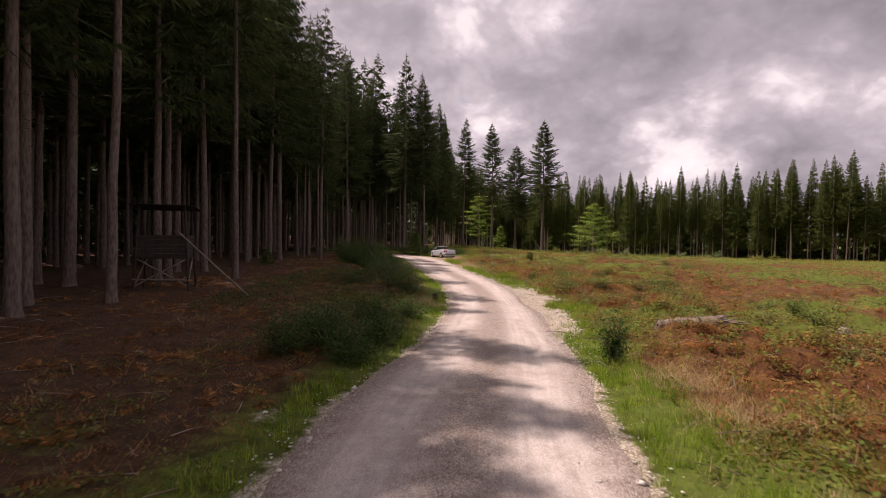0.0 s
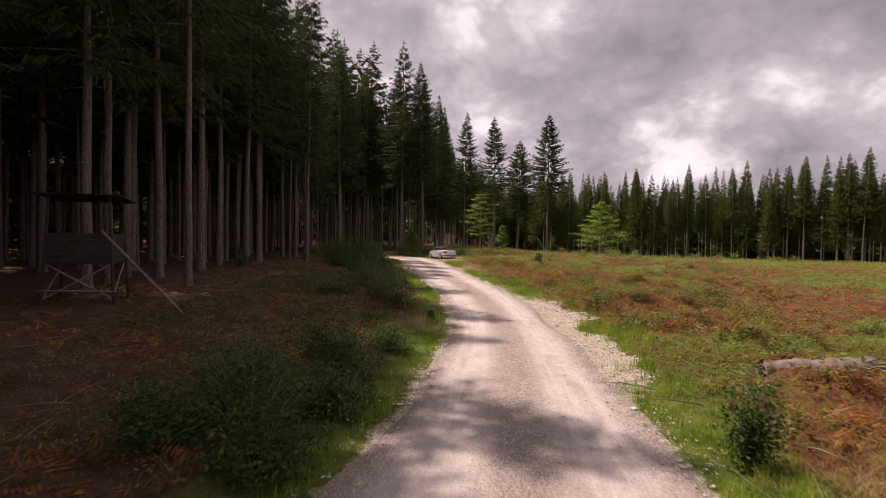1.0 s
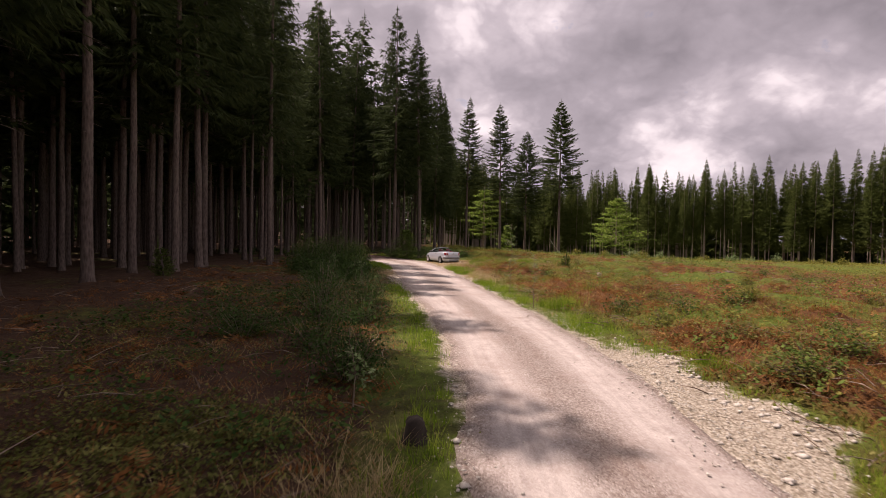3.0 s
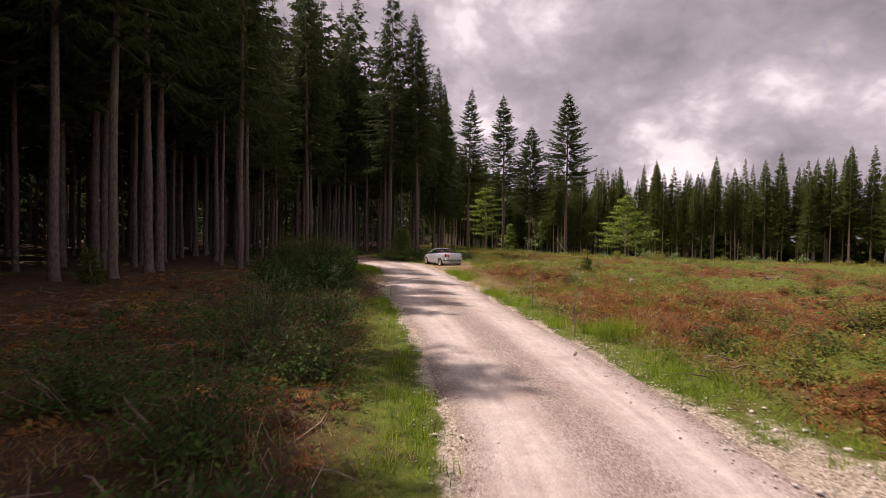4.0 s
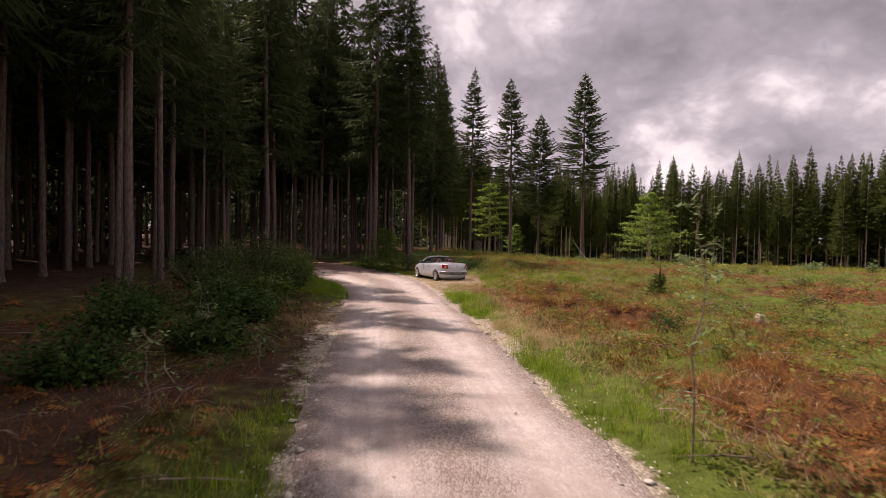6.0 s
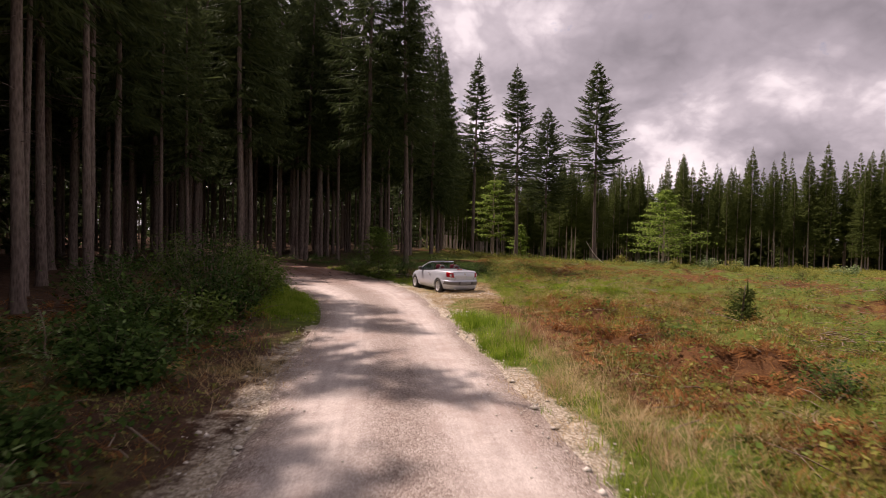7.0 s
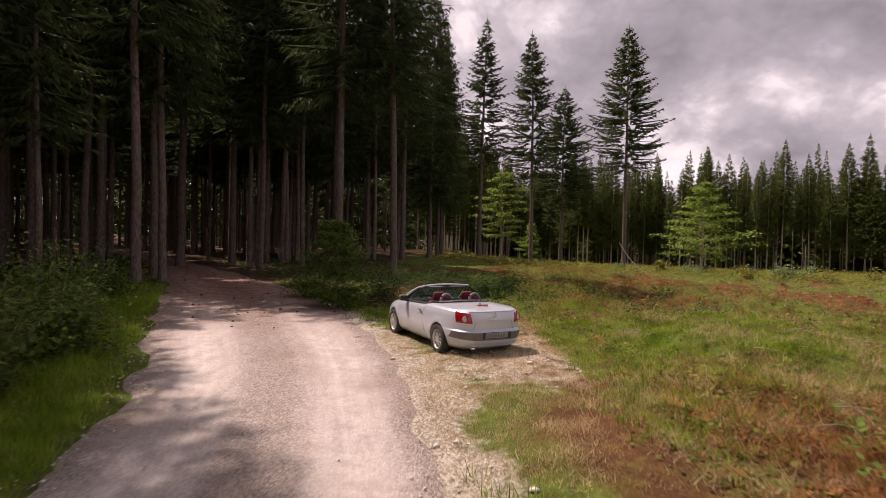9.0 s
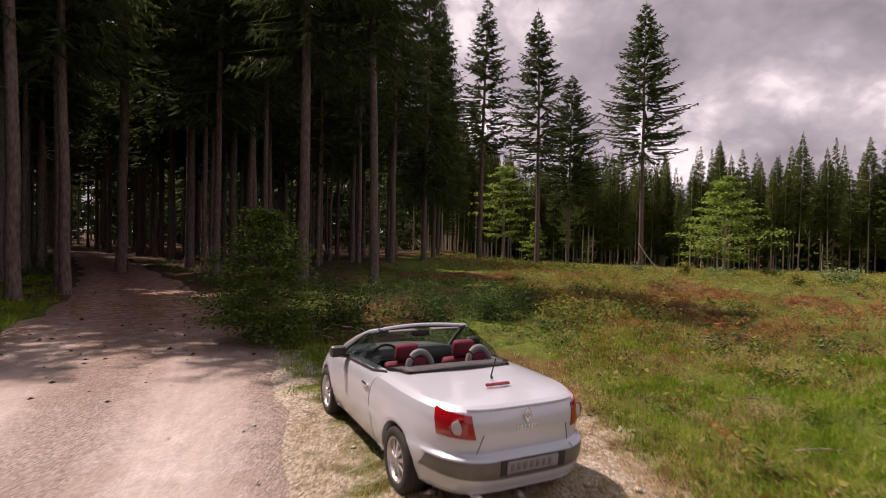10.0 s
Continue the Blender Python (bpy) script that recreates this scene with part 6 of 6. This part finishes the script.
for cx, cy, n, sd in ((1.75, 50.2, 130, 0.45), (2.2, 47.9, 120, 0.5), (1.9, 53.6, 110, 0.5), (4.7, 10.8, 150, 0.45), (4.6, 8.4, 80, 0.4), (-0.9, 22.0, 90, 0.4), (-3.6, 50.8, 70, 0.5), (7.2, 60.6, 130, 0.8), (9.2, 63.2, 130, 0.9), (6.4, 70.2, 120, 0.8), (3.2, 62.6, 90, 0.6), (4.2, 68.0, 40, 0.2), (5.9, 66.4, 40, 0.22), (7.6, 64.6, 160, 0.6), (5.6, 62.2, 160, 0.5)):
    at = np.stack([rng.normal(cx, sd, n), rng.normal(cy, sd * 1.6, n)], -1)
    at = np.concatenate([at, ground_z(at[:, 0], at[:, 1])[:, None]], 1)
    blades(d, *tufts(at, 12, 0.06, 0.25, 0.55), (0.6, 1.45), 0.004)
at = spots(14000, -2.0, 4.2, 59, 71, lambda x, y, gap, side: (gap > 0.1) * (0.25 + 0.75 * smoothstep(0.35, 0.55, two_scale(x, y, 0.9, 3))))
blades(d, *tufts(at, 9, 0.08, 0.04, 0.12), (0.5, 1.5), 0.004)
stuff("dry_grass", d, STRAW, "bleached dry grass in loose tufts", "grass")

# fallen twigs and brash
t = Soup()
for x0, x1, n in ((3, 28, 3600), (-15, -1, 1700)):
    for p in spots(n, x0, x1, 3, 90, lambda x, y, gap, side: (gap > 0.7) * 0.8):
        az, L = rng.uniform(0, 6.28), rng.uniform(0.2, 1.1)
        q = np.array([math.cos(az), math.sin(az), rng.uniform(-0.05, 0.22)])
        e = p + q * L + [0, 0, 0.05]
        m = (p + e) / 2 + np.append(rng.normal(0, 0.05 * L, 2), 0.04)
        r = rng.uniform(0.004, 0.015)
        t.tube(np.stack([p + [0, 0, 0.02], m, e]), [r, r * 0.8, r * 0.3], 3)
stuff("fallen_twigs", t, TWIG, "scattered grey fallen twigs and brash", "twigs")

# stones
s_v = np.array([(0, 0, 1), (1, 0, 0.1), (0.3, 0.95, -0.1), (-0.8, 0.6, 0.1), (-0.8, -0.6, -0.1), (0.3, -0.95, 0.1), (0, 0, -0.8)], float)
s_f = np.array([(0, 1, 2), (0, 2, 3), (0, 3, 4), (0, 4, 5), (0, 5, 1), (6, 2, 1), (6, 3, 2), (6, 4, 3), (6, 5, 4), (6, 1, 5)])


def stones(at, r0, r1):
    soup = Soup()
    n = len(at)
    r = r0 + (r1 - r0) * rng.rand(n) ** 3
    v = s_v[None] * rng.uniform(0.55, 1.25, (n, 7, 1)) * r[:, None, None] * np.stack([rng.uniform(0.7, 1.3, n), rng.uniform(0.7, 1.2, n), rng.uniform(0.4, 0.75, n)], -1)[:, None]
    az = rng.uniform(0, 6.28, n)
    c, s = np.cos(az)[:, None], np.sin(az)[:, None]
    v = np.stack([c * v[..., 0] - s * v[..., 1], s * v[..., 0] + c * v[..., 1], v[..., 2]], -1) + at[:, None] + (r * 0.22)[:, None, None] * np.array([0, 0, 1.0])
    soup.v.append(v.reshape(-1, 3))
    soup.f.append((s_f[None] + 7 * np.arange(n)[:, None, None]).reshape(-1, 3))
    return soup


def stony_of(x, y, gap, side):
    return np.clip(regions(x, y, gap, side)[1] - 0.25, 0, 1) * 1.3 * np.where((y > 58) & (side > 0), 0.3, 1)


at = spots(52000, -4, 8, 4, 76, lambda x, y, gap, side: (gap > -0.2) * (1 - 0.75 * (side > 0) * (1 - smoothstep(0.3, 0.9, gap))) * stony_of(x, y, gap, side) * np.where(side > 0, 1, 0.5))
stuff("loose_stones", stones(at, 0.012, 0.075), STONE, "loose pale limestone rubble along the track", "stones")
at = spots(14000, -6, 5, 3, 74, lambda x, y, gap, side: (gap < 0.05) * (0.10 + 0.9 * smoothstep(-0.9, 0.0, gap) + 0.35 * (1 - smoothstep(0.2, 0.6, np.abs(gap + HALF.mean())))))
at = np.concatenate([at, spots(9000, 1.5, 4.4, 12, 36, lambda x, y, gap, side: (side > 0) * np.exp(-((gap - 0.1) / 0.55) ** 2))])
at = np.concatenate([at, spots(60000, -9, 4.4, 3, 78, lambda x, y, gap, side: np.exp(-((gap - 0.08) / 0.28) ** 2))])
at[:, 2] = np.maximum(at[:, 2], 0.03)
clods = spots(520, -14, -3, 66, 86, lambda x, y, gap, side: (gap < -0.4) * smoothstep(65, 73, y))
clods[:, 2] = 0.035
stuff("dark_clods", stones(clods, 0.02, 0.06), WOOD_DARK, "dark clods of bark and mud dropped on the track", "clods")
stuff("road_grit", stones(at, 0.007, 0.030), STONE, "coarse loose grit lying on the track", "gravel")
